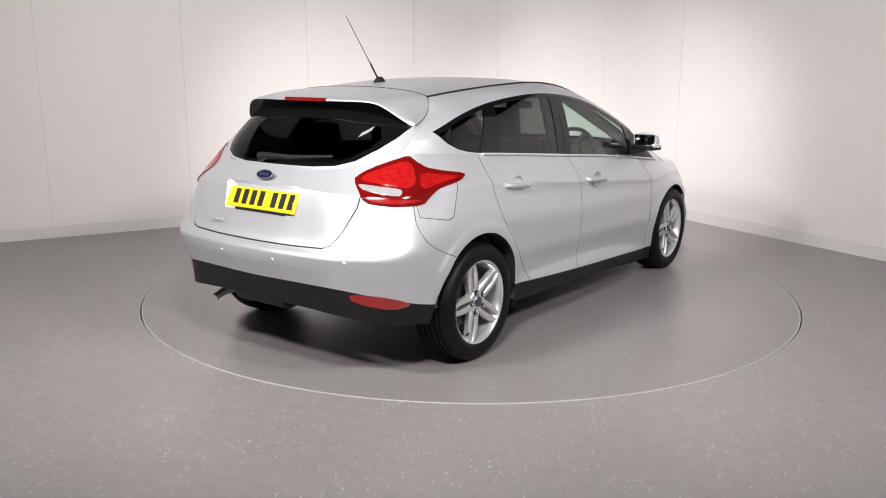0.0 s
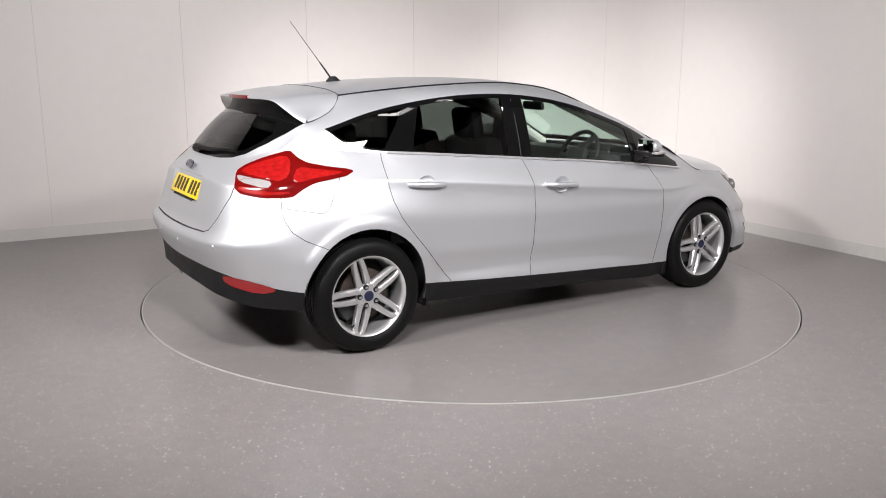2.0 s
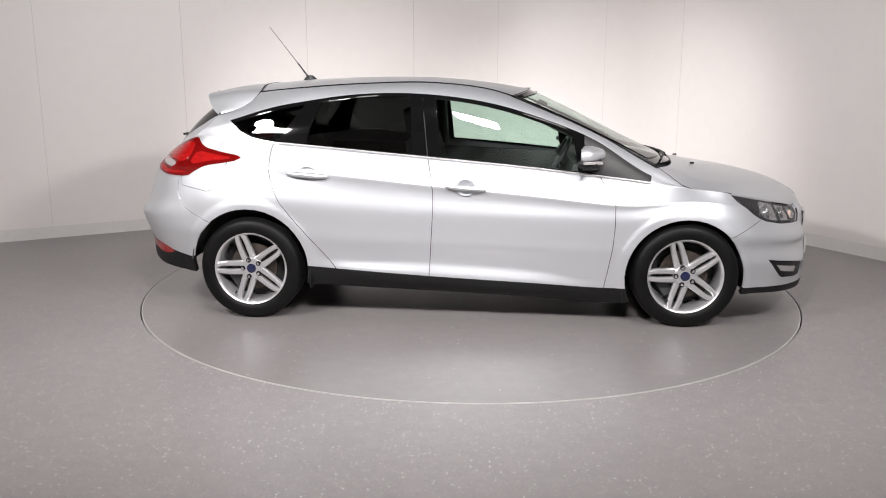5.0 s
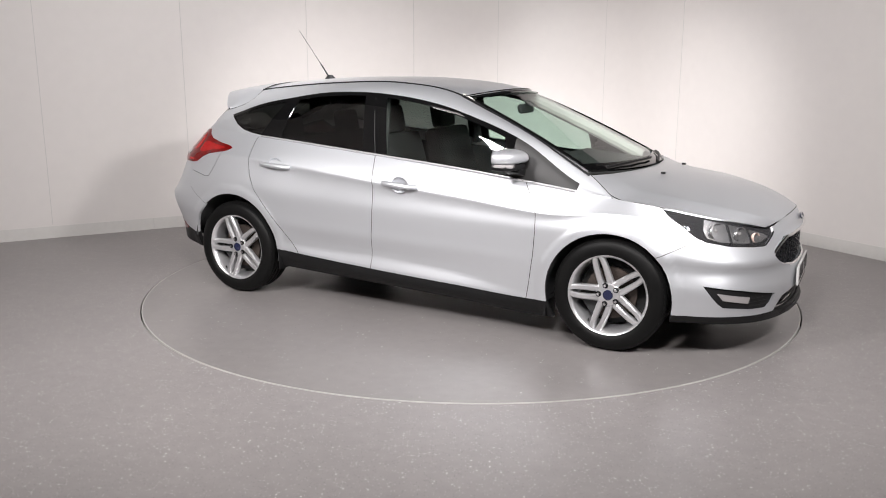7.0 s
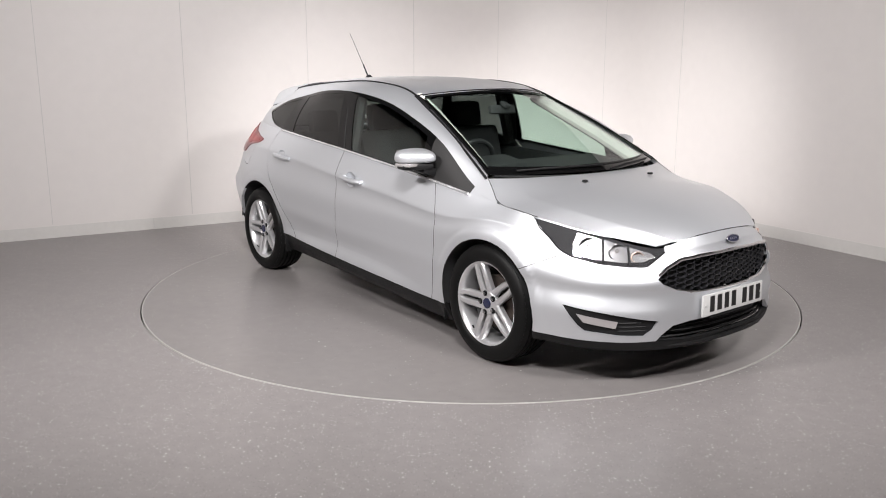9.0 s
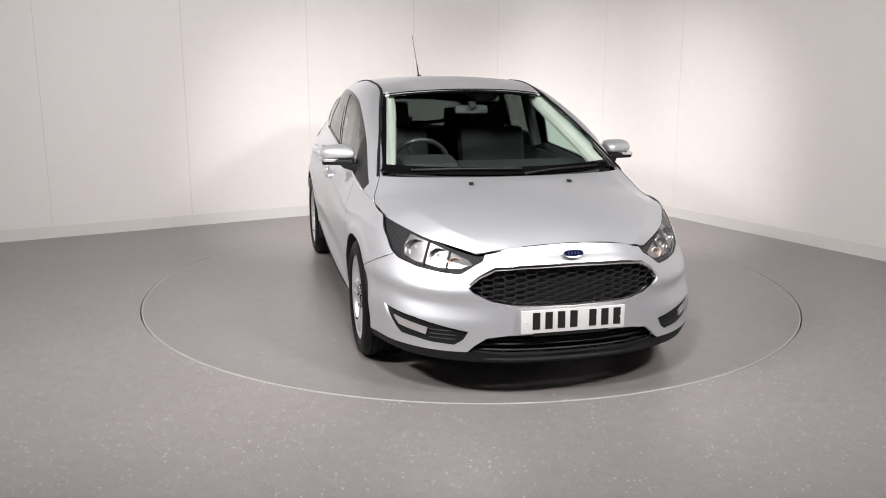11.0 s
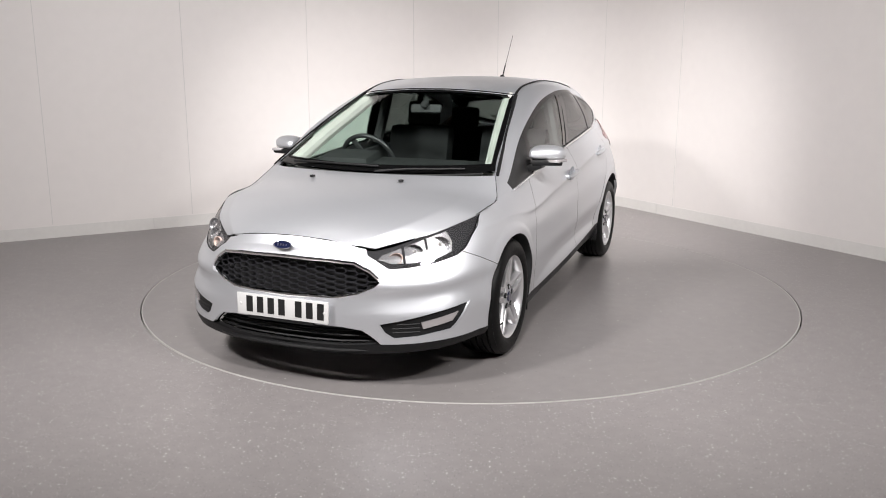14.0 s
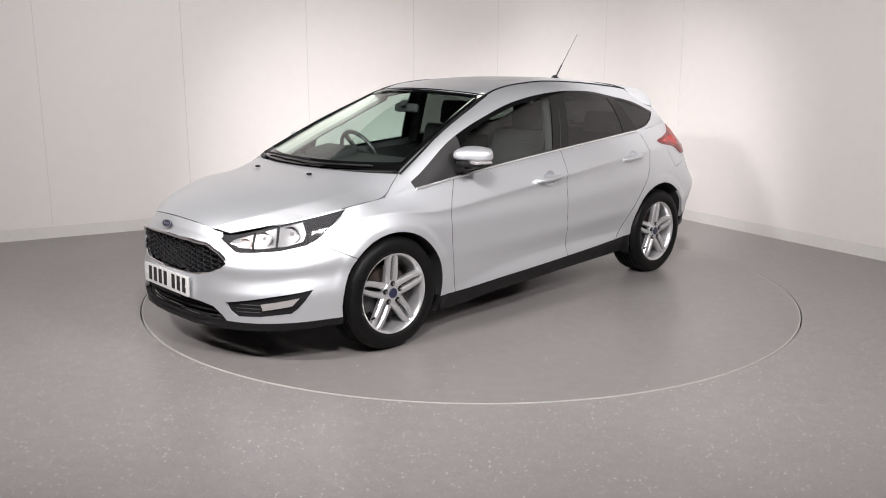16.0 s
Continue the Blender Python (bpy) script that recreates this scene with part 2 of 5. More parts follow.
def cut(bm, line, proj, where, closed=False):
    """Cut the faces for which where(centre) holds along a polyline drawn in a projection."""
    ax, ay = (Vector(v) for v in PLANE[proj])
    pts = list(line) + ([line[0]] if closed else [])
    for (u0, v0), (u1, v1) in zip(pts[:-1], pts[1:]):
        lo_u, hi_u, lo_v, hi_v = min(u0, u1) - 1e-4, max(u0, u1) + 1e-4, min(v0, v1) - 1e-4, max(v0, v1) + 1e-4
        d = (u1 - u0, v1 - v0)
        if d[0] ** 2 + d[1] ** 2 < 1e-12:
            continue
        fs = []
        for f in bm.faces:
            q = [proj(v.co) for v in f.verts]
            us, vs = [a for a, _ in q], [b for _, b in q]
            if min(us) <= hi_u and max(us) >= lo_u and min(vs) <= hi_v and max(vs) >= lo_v and where(f.calc_center_median()):
                fs.append(f)
        if not fs:
            continue
        no = ax * (-d[1]) + ay * d[0]
        co = ax * (u0 / ax.length_squared) + ay * v0
        geom = list(set(fs) | {e for f in fs for e in f.edges} | {v for f in fs for v in f.verts})
        bmesh.ops.bisect_plane(bm, geom=geom, dist=1e-5, plane_co=co, plane_no=no)


def offset_line(line, w, closed=False):
    P = np.asarray(line, float)
    n = len(P)
    out = []
    for i in range(n):
        a = P[i - 1] if (i > 0 or closed) else P[i]
        b = P[(i + 1) % n] if (i < n - 1 or closed) else P[i]
        d1, d2 = P[i] - a, b - P[i]
        d1 = d1 / (np.linalg.norm(d1) + 1e-9)
        d2 = d2 / (np.linalg.norm(d2) + 1e-9)
        t = d1 + d2
        t /= np.linalg.norm(t) + 1e-9
        nn = np.array([-t[1], t[0]])
        out.append(P[i] + nn * w)
    return [tuple(p) for p in out]


def near_line(p, line, closed=False):
    best = 9.0
    pts = list(line) + ([line[0]] if closed else [])
    for (u0, v0), (u1, v1) in zip(pts[:-1], pts[1:]):
        du, dv = u1 - u0, v1 - v0
        s = max(0, min(1, ((p[0] - u0) * du + (p[1] - v0) * dv) / (du * du + dv * dv + 1e-12)))
        best = min(best, math.hypot(p[0] - u0 - s * du, p[1] - v0 - s * dv))
    return best


def groove(bm, line, proj, where, w=0.003, closed=False):
    """A shut line: cut both its edges and mark the strip between them."""
    cut(bm, offset_line(line, w, closed), proj, where, closed)
    cut(bm, offset_line(line, -w, closed), proj, where, closed)
    ls = bm.faces.layers.int["seam"]
    us, vs = [a for a, _ in line], [b for _, b in line]
    for f in bm.faces:
        c = f.calc_center_median()
        u, v = proj(c)
        if min(us) - 0.01 < u < max(us) + 0.01 and min(vs) - 0.01 < v < max(vs) + 0.01 and where(c) and near_line((u, v), line, closed) < w * 1.02:
            f[ls] = 1


def inside(p, poly):
    x, y = p
    hit = False
    for (x0, y0), (x1, y1) in zip(poly, poly[1:] + poly[:1]):
        if (y0 > y) != (y1 > y) and x < (x1 - x0) * (y - y0) / (y1 - y0) + x0:
            hit = not hit
    return hit


def faces_of(bm, chosen, shift=0.0, flip=False, thick=0.0):
    """Vertices, faces and normals of chosen faces, moved along the surface normal, mirrored if asked; thick adds a turned-in rim."""
    ln = bm.verts.layers.float_vector["nrm"]
    index, vs, ns, fs = {}, [], [], []
    for f in chosen:
        ids = []
        for v in f.verts:
            if v not in index:
                index[v] = len(vs)
                n = v[ln].normalized()
                p = v.co + n * shift
                vs.append((p.x, -p.y if flip else p.y, p.z))
                ns.append((n.x, -n.y if flip else n.y, n.z))
            ids.append(index[v])
        fs.append(ids if not flip else ids[::-1])
    if thick:
        count = {}
        for f in fs:
            for a, b in zip(f, f[1:] + f[:1]):
                count[(a, b)] = 1
        k = len(vs)
        rim = [(a, b) for (a, b) in count if (b, a) not in count and not (abs(vs[a][1]) < 1e-6 and abs(vs[b][1]) < 1e-6)]
        extra = {}
        for a, b in rim:
            for q in (a, b):
                if q not in extra:
                    extra[q] = len(vs)
                    vs.append(tuple(np.array(vs[q]) - np.array(ns[q]) * thick))
                    ns.append(ns[q])
            fs.append([b, a, extra[a], extra[b]])
    return vs, fs, ns


def islands(faces):
    """Split faces into connected groups."""
    left, out = set(faces), []
    while left:
        todo, got = [left.pop()], []
        while todo:
            f = todo.pop()
            got.append(f)
            for e in f.edges:
                for g in e.link_faces:
                    if g in left:
                        left.discard(g)
                        todo.append(g)
        out.append(got)
    return sorted(out, key=lambda g: (round(g[0].calc_center_median().x, 3), len(g)))


def skin(name, bm, chosen, mat, parent, sides=(1, -1), shift=0.0, label="", thick=0.0, joined=False):
    """Mesh objects from chosen faces: one for each side, or both sides in one mesh."""
    made = []
    if not chosen:
        return made
    if joined:
        a = faces_of(bm, chosen, shift, False, thick)
        b = faces_of(bm, chosen, shift, True, thick)
        k = len(a[0])
        vs, ns = a[0] + b[0], a[2] + b[2]
        fs = a[1] + [[i + k for i in f] for f in b[1]]
        return [mesh_object(name, vs, fs, mat, parent, label, True, ns)]
    for k, s in enumerate(sides):
        vs, fs, ns = faces_of(bm, chosen, shift, s < 0, thick)
        made.append(mesh_object(name, vs, fs, mat, parent[k] if isinstance(parent, list) else parent, label, True, ns))
    return made


# ---- the room ----
def wall_path(inset=0.0):
    """Plan outline of the room: rounded corners, clockwise from the long wall."""
    A, B, r = 8.6, 10.6, 1.3
    corners = [(0, 0), (0, B), (A, B), (A, 0)]
    pts = []
    for i, (a, b) in enumerate(corners):
        pa, pb = corners[i - 1], corners[(i + 1) % 4]
        d0 = np.sign([pa[0] - a, pa[1] - b])
        d1 = np.sign([pb[0] - a, pb[1] - b])
        c = np.array([a, b]) + (d0 + d1) * r
        for k in range(13):
            t = k / 12 * math.pi / 2
            q = c - d1 * (r - inset) * math.cos(t) - d0 * (r - inset) * math.sin(t)
            pts.append(room_point(*q))
    return pts


def ring_wall(name, z0, z1, inset, thick, mat):
    """A closed wall of some thickness along the room's outline."""
    a, b = wall_path(inset), wall_path(inset - thick)
    n = len(a)
    vs = [(x, y, z) for pts in (a, b) for z in (z0, z1) for x, y in pts]
    fs = []
    for i in range(n):
        j = (i + 1) % n
        fs += [(i, j, n + j, n + i), (2 * n + j, 2 * n + i, 3 * n + i, 3 * n + j), (n + i, n + j, 3 * n + j, 3 * n + i), (j, i, 2 * n + i, 2 * n + j)]
    ob = part(name, bm_from(vs, fs), mat, None)
    return ob


def outline_at(s, inset=0.0):
    """Point and direction s metres along the long wall then the other, s=0 at the corner of their lines; negative on the long wall."""
    a, b, d = (-s, 0, ALONG) if s < 0 else (0, s, ACROSS)
    r = 1.3
    if abs(s) < r:
        t = (s / r + 1) * math.pi / 4
        qa, qb = r - (r - inset) * math.sin(t), r - (r - inset) * math.cos(t)
        n = (ALONG * math.sin(t) - ACROSS * math.cos(t)).normalized()
        d = Vector((n.y, -n.x))
    else:
        qa, qb = (a, inset) if s < 0 else (inset, b)
    x, y = room_point(qa, qb)
    return x, y, math.atan2(d.y, d.x)


tagged(ring_wall("wall", 0.0, CEIL, 0.0, 0.12, WALLPAINT), "off-white painted panel wall with rounded corners", "wall", kind="structure")
tagged(ring_wall("baseboard", 0.0, 0.11, 0.004, 0.004, SKIRT), "low pale skirting along the foot of the wall", "baseboard", kind="structure")

# joints between the wall panels
for i, s in enumerate((-5.82, -4.556, -3.30, -2.066, -0.90, 0.72, 1.945)):
    x, y, a = outline_at(s, 0.001)
    bm = bmesh.new()
    box(bm, (0.005, 0.004, CEIL - 0.12), Matrix.Translation((x, y, 0.12 + (CEIL - 0.12) / 2)) @ Matrix.Rotation(a, 4, "Z"))
    tagged(part("trim", bm, JOINT, None, smooth=False), "thin grey joint between two wall panels", "wall joint", kind="structure")
for s in (-4.93, 1.72):
    x, y, a = outline_at(s, 0.007)
    bm = bmesh.new()
    box(bm, (0.006, 0.004, 0.108), Matrix.Translation((x, y, 0.055)) @ Matrix.Rotation(a, 4, "Z"))
    tagged(part("trim", bm, JOINT, None, smooth=False), "short grey joint in the skirting", "skirting joint", kind="structure")

RADIUS = 2.2535
GAP = 0.008


def floor_sheet():
    """Floor with a round opening for the turntable."""
    n = 160
    vs, fs = [], []
    for r, z in ((RADIUS + GAP, -0.06), (RADIUS + GAP, -0.003), (RADIUS + GAP + 0.003, 0.0), (3.2, 0), (5.0, 0), (12.0, 0)):
        for i in range(n):
            t = 2 * math.pi * i / n
            vs.append((r * math.cos(t), r * math.sin(t), z))
    for k in range(5):
        for i in range(n):
            j = (i + 1) % n
            fs.append((k * n + i, k * n + j, (k + 1) * n + j, (k + 1) * n + i))
    return bm_from(vs, fs)


tagged(part("floor", floor_sheet(), VINYL, None), "grey speckled safety vinyl floor", "floor", kind="structure")
vs, fs = spin([(0.0, -0.07), (2.6, -0.07)], 48, "z")
tagged(part("ground", bm_from(vs, fs), PIT, None), "dark pit floor under the turntable", "ground", kind="structure")

turntable = tagged(new("turntable"), "round grey vinyl turntable disc set flush in the floor", "turntable")
vs, fs = spin([(0.0, 0.0), (1.0, 0.0), (2.0, 0.0), (RADIUS - 0.006, 0.0)], 160, "z")
part("disc", bm_from(vs, fs), DISCVINYL, turntable, "scuffed grey vinyl top")
vs, fs = spin([(RADIUS - 0.006, 0.0), (RADIUS - 0.001, 0.0008), (RADIUS, -0.002), (RADIUS, -0.06)], 160, "z")
part("rim", bm_from(vs, fs), EDGE, turntable, "thin pale metal edging")

# ceiling and its lamps
a = wall_path(-0.12)
bm = bmesh.new()
low = [bm.verts.new((x, y, CEIL)) for x, y in a]
bm.faces.new(low)
bmesh.ops.solidify(bm, geom=bm.faces[:], thickness=0.1)
for v in bm.verts:
    if v.co.z < CEIL - 0.05:
        v.co.z += 0.1
tagged(part("ceiling", bm, CEILPAINT, None, smooth=False), "plain off-white ceiling", "ceiling", kind="structure")


def flood_light(x, y, z, aim, w, d, power, spread=150):
    """A slim LED flood hung from the ceiling and tilted at the stage."""
    root = tagged(new("flood_light"), "slim black LED flood lamp hung below the ceiling", "flood light", group="flood lights")
    m = look((x, y, z), aim)
    root.matrix_basis = m
    bm = bmesh.new()
    box(bm, (w + .05, d + .05, .06), Matrix.Translation((0, 0, .045)), .012)
    part("housing", bm, BLACK, root, "black metal housing")
    bm = bmesh.new()
    box(bm, (w, d, .008), Matrix.Translation((0, 0, .012)))
    part("diffuser", bm, DIFFUSER, root, "glowing white diffuser", smooth=False)
    top = m.inverted() @ Vector((x, y, CEIL + .02))
    part("stem", tube([Vector((0, 0, .06)), top], .012, 8), BLACK, root)
    lamp = bpy.data.lights.new("flood", "AREA")
    lamp.shape, lamp.size, lamp.size_y, lamp.energy, lamp.spread = "RECTANGLE", w, d, power, radians(spread)
    lamp.color = (1.0, 0.965, 0.965)
    ob = new("flood", lamp)
    ob.matrix_basis = m


for x, y, power in ((-2.8, -3.7, 86), (-0.1, -4.3, 75), (2.5, -3.9, 64)):
    flood_light(x, y, 3.15, (-0.1, 0.8, 0.5), 0.6, 0.36, power, 122)
for x, y, aim, power in ((-1.3, -1.5, (-0.95, 3.1, 0.0), 21), (1.1, -1.5, (1.40, 3.5, -0.05), 28)):
    flood_light(x, y, 3.35, aim, 0.5, 0.3, power, 48)


# ---- the car: feature lines of one half, from the nose round the flank to the tail ----
car = tagged(new("car"), "silver five-door hatchback with black sills and alloy wheels on the turntable", "car")

BOTTOM = [(2.205, 0, .195), (2.185, .30, .195), (2.09, .56, .20), (1.93, .735, .205), (1.70, .83, .21), (1.324, .845, .18), (.95, .82, .135), (.4, .81, .158), (-.2, .81, .185),
          (-.75, .81, .207), (-1.05, .82, .225), (-1.324, .83, .25), (-1.70, .80, .28), (-1.93, .72, .315), (-2.04, .58, .35), (-2.09, .3, .375), (-2.10, 0, .38)]
SILL = [(2.215, 0, .255), (2.195, .30, .25), (2.10, .56, .245), (1.94, .75, .25), (1.70, .848, .252), (1.324, .868, .25), (.95, .862, .236), (.4, .862, .262), (-.2, .861, .292),
        (-.75, .853, .325), (-1.05, .857, .348), (-1.324, .862, .37), (-1.70, .84, .387), (-1.935, .735, .445), (-2.048, .595, .485), (-2.105, .3, .50), (-2.12, 0, .50)]
FLANK = [(2.215, 0, .42), (2.195, .30, .42), (2.105, .55, .42), (1.94, .755, .42), (1.70, .858, .43), (1.324, .892, .46), (.95, .886, .45), (.4, .876, .46), (-.2, .873, .48),
         (-.75, .872, .50), (-1.05, .882, .52), (-1.324, .893, .54), (-1.68, .868, .54), (-1.96, .765, .56), (-2.08, .61, .58), (-2.145, .3, .59), (-2.16, 0, .59)]
WAIST = [(2.215, 0, .60), (2.185, .30, .60), (2.085, .50, .585), (1.92, .675, .60), (1.68, .822, .63), (1.324, .886, .66), (.95, .887, .64), (.4, .880, .65), (-.2, .877, .67),
         (-.75, .877, .70), (-1.05, .887, .73), (-1.324, .885, .75), (-1.65, .850, .745), (-1.93, .755, .725), (-2.055, .60, .705), (-2.10, .3, .70), (-2.11, 0, .70)]
CREASE = [(2.19, 0, .700), (2.155, .27, .682), (2.085, .455, .645), (1.89, .645, .68), (1.62, .800, .735), (1.324, .855, .765), (1.0, .877, .742), (.4, .872, .79), (-.2, .867, .845),
          (-.75, .860, .90), (-1.05, .858, .93), (-1.324, .840, .945), (-1.6, .800, .94), (-1.83, .735, .93), (-1.975, .575, .935), (-2.025, .3, .945), (-2.035, 0, .948)]
RIM = [(2.162, 0, .746), (2.130, .25, .728), (2.06, .42, .690), (1.86, .62, .745), (1.5765, .768, .808), (1.324, .782, .838), (1.10, .802, .868), (.4, .793, .948), (-.2, .770, 1.0),
       (-.75, .764, 1.048), (-1.05, .755, 1.073), (-1.324, .732, 1.092), (-1.5, .705, 1.108), (-1.71, .640, 1.115), (-1.855, .48, 1.066), (-1.925, .28, 1.042), (-1.942, 0, 1.037)]

# greenhouse sections from the belt up to the roof gutter, nose to tail
HOUSE = [
    [(1.30, .783, .842), (1.30, .782, .843), (1.30, .781, .844), (1.30, .779, .845), (1.30, .777, .846)],
    [(1.10, .802, .868), (1.105, .79, .885), (1.11, .77, .908), (1.118, .742, .94), (1.1326, .7085, .9675)],
    [(.80, .800, .906), (.77, .780, 1.01), (.765, .728, 1.118), (.785, .688, 1.142), (.80, .645, 1.137)],
    [(.44, .793, .945), (.44, .764, 1.09), (.44, .700, 1.245), (.445, .645, 1.283), (.45, .578, 1.292)],
    [(.18, .785, .968), (.18, .756, 1.14), (.18, .682, 1.320), (.18, .612, 1.370), (.18, .535, 1.395)],
    [(-.17, .770, .998), (-.17, .743, 1.18), (-.17, .676, 1.374), (-.17, .612, 1.420), (-.17, .540, 1.443)],
    [(-.63, .765, 1.038), (-.63, .737, 1.20), (-.63, .668, 1.380), (-.63, .604, 1.420), (-.65, .538, 1.438)],
    [(-.97, .758, 1.067), (-.97, .720, 1.20), (-.97, .638, 1.338), (-.98, .582, 1.388), (-1.0, .525, 1.415)],
    [(-1.22, .742, 1.085), (-1.23, .712, 1.18), (-1.24, .660, 1.286), (-1.262, .598, 1.335), (-1.318, .508, 1.383)],
    [(-1.47, .710, 1.105), (-1.475, .692, 1.16), (-1.475, .662, 1.215), (-1.435, .618, 1.270), (-1.392, .566, 1.303)],
    [(-1.71, .640, 1.115), (-1.66, .645, 1.15), (-1.61, .638, 1.19), (-1.575, .625, 1.225), (-1.545, .609, 1.246)],
]
HOUSE_LINES = [[sec[i] for sec in HOUSE] for i in range(5)]

def between(a, b, t, dy, x0, x1):
    out = []
    for p, q in zip(a, b):
        w = float(np.interp(p[0], [x0 - .35, x0, x1, x1 + .35], [0, 1, 1, 0])) if p[1] > .6 else 0.0
        out.append((p[0] + (q[0] - p[0]) * t, p[1] + (q[1] - p[1]) * t + dy * w, p[2] + (q[2] - p[2]) * t))
    return out


def ledge(t_of_x, dy):
    """A line between the sill and the flank whose height follows the door ledge."""
    out = []
    for p, q in zip(SILL, FLANK):
        t = float(np.interp(p[0], *t_of_x))
        w = float(np.interp(p[0], [-1.0, -.7, .5, .9], [0, 1, 1, 0])) if p[1] > .6 else 0.0
        out.append(tuple(a + (b - a) * t + (dy * w if k == 1 else 0) for k, (a, b) in enumerate(zip(p, q))))
    return out


SILL = [(x, y + (.011 * float(np.interp(x, [-1.0, -.7, .5, .9], [0, 1, 1, 0])) if y > .6 else 0), z) for x, y, z in SILL]
RIB = ledge(([-.75, -.2, .4, .95], [.30, .40, .36, .14]), -.017)
RIB_HIGH = ledge(([-.75, -.2, .4, .95], [.42, .51, .47, .25]), -.017)
SCALLOP = ledge(([-1, 1], [.80, .80]), -.008)
CREASE_LOW = between(CREASE, WAIST, .12, -.004, -.9, .80)
CREASE_HIGH = between(CREASE, RIM, .13, .003, -.9, .80)
def nose_out(line, d, lift=0.0):
    """A line pushed out (or in) at the nose corner only."""
    out = []
    for x, y, z in line:
        w = float(np.interp(x, [1.45, 1.75], [0, 1])) * float(np.interp(y, [.25, .5], [0, 1]))
        out.append((x + .8 * d * w, y + .6 * d * w, z + lift * w))
    return out


FLANK = nose_out(FLANK, -.012)
def tail_out(line, d):
    """A line pushed backwards round the tail, for the ledge on top of the rear bumper."""
    return [(x - d * float(np.interp(-x, [1.7, 1.95], [0, 1])), y + .5 * d * float(np.interp(-x, [1.62, 1.8, 2.0, 2.1], [0, 1, 1, 0])), z) for x, y, z in line]


CHEEK = tail_out(nose_out(between(FLANK, WAIST, .52, 0, 0, 0), .016), .026)
CHEEK_LOW = tail_out(nose_out(between(FLANK, WAIST, .41, 0, 0, 0), .004), .023)
lower, low_rows = loft([BOTTOM, SILL, RIB, RIB_HIGH, SCALLOP, FLANK, CHEEK_LOW, CHEEK, WAIST, CREASE_LOW, CREASE, CREASE_HIGH, RIM], 46, 60, True, True)
def swell(G):
    """Flared lips round the wheel arches."""
    for ax_, az_, r in ((1.318, .308, .356), (-1.330, .330, .364)):
        d = np.hypot(G[..., 0] - ax_, G[..., 2] - az_) - r
        w = np.clip(1 - (d - .035) / .03, 0, 1) * (d > -.06) * (np.abs(G[..., 1]) > .6)
        G[..., 1] += .007 * w * w * (3 - 2 * w)
    return G


LOW = grid_bmesh(swell(lower), low_rows)
house, house_rows = loft(HOUSE_LINES, 34, 40)
TOP = grid_bmesh(house, house_rows)

# --- lines drawn on the flank (x, z)
SHUT_FRONT = [(.775, .96), (.80, .905), (.865, .80), (.892, .742), (.893, .62), (.884, .489), (.862, .35), (.835, .20)]
SHUT_MID = [(-.235, 1.02), (-.215, .93), (-.195, .815), (-.194, .70), (-.2, .576), (-.209, .43), (-.221, .22)]
SHUT_REAR = [(-1.172, 1.11), (-1.19, 1.05), (-1.193, 1.0), (-1.19, .91), (-1.172, .832), (-1.13, .74), (-1.073, .665), (-.93, .495), (-.795, .335), (-.78, .25)]
def arc_line(cx, cz, r, n=40, a0=0, a1=360):
    return [(cx + r * math.cos(radians(a0 + (a1 - a0) * i / n)), cz + r * math.sin(radians(a0 + (a1 - a0) * i / n))) for i in range(n)]
ARCH_FRONT = arc_line(1.318, .308, .356)
ARCH_REAR = arc_line(-1.330, .330, .364)
HEADLAMP = [(-1.695, .668), (-1.64, .640), (-1.575, .606), (-1.45, .604), (-1.25, .614), (-1.06, .640), (-.97, .675), (-.88, .735), (-.785, .812), (-.785, .95), (-1.7, .95)]
FOG = [(-1.655, .342), (-1.62, .305), (-1.565, .280), (-1.40, .285), (-1.27, .296), (-1.16, .302), (-1.115, .325), (-1.06, .368), (-1.008, .415), (-1.30, .382)]
FOG = offset_line(FOG, -.007, True)
GRILLE = [(-.01, .654), (.246, .648), (.36, .638), (.43, .597), (.478, .546), (.455, .520), (.38, .488), (.26, .468), (-.01, .464)]
INTAKE = [(-.01, .335), (.30, .330), (.40, .315), (.455, .275), (.487, .243), (.36, .236), (-.01, .236)]
TAILLAMP = [(-1.395, 1.004), (-1.33, 1.035), (-1.20, 1.072), (-1.008, 1.112), (-.945, 1.075), (-.88, 1.048), (-.75, 1.026), (-.62, 1.010), (-.573, .998), (-.61, .975),
            (-.70, .962), (-.80, .948), (-.87, .918), (-.925, .882), (-1.15, .885), (-1.335, .905)]
GATE = [(-.01, .682), (.30, .684), (.47, .690), (.515, .705), (.56, .77), (.60, .88), (.602, .95)]
FLAP = [(-1.752, .826), (-1.585, .795), (-1.55, .805), (-1.525, .845), (-1.462, .965), (-1.462, .99), (-1.72, .98), (-1.762, .90)]
BUMPER_REAR = [(-1.775, .90), (-1.782, .80), (-1.773, .765), (-1.744, .707), (-1.68, .66), (-1.56, .605)]
BUMPER_FRONT = [(1.79, .66), (1.70, .615), (1.60, .565), (1.54, .54)]
REFLECT = [(-1.455, .475), (-1.43, .430), (-1.15, .385), (-1.02, .402), (-1.08, .430), (-1.25, .462)]

def rounded(poly, k=.22):
    """A closed outline with its corners cut."""
    out = []
    for a, b in zip(poly, poly[1:] + poly[:1]):
        out += [(a[0] + (b[0] - a[0]) * k, a[1] + (b[1] - a[1]) * k), (b[0] + (a[0] - b[0]) * k, b[1] + (a[1] - b[1]) * k)]
    return out


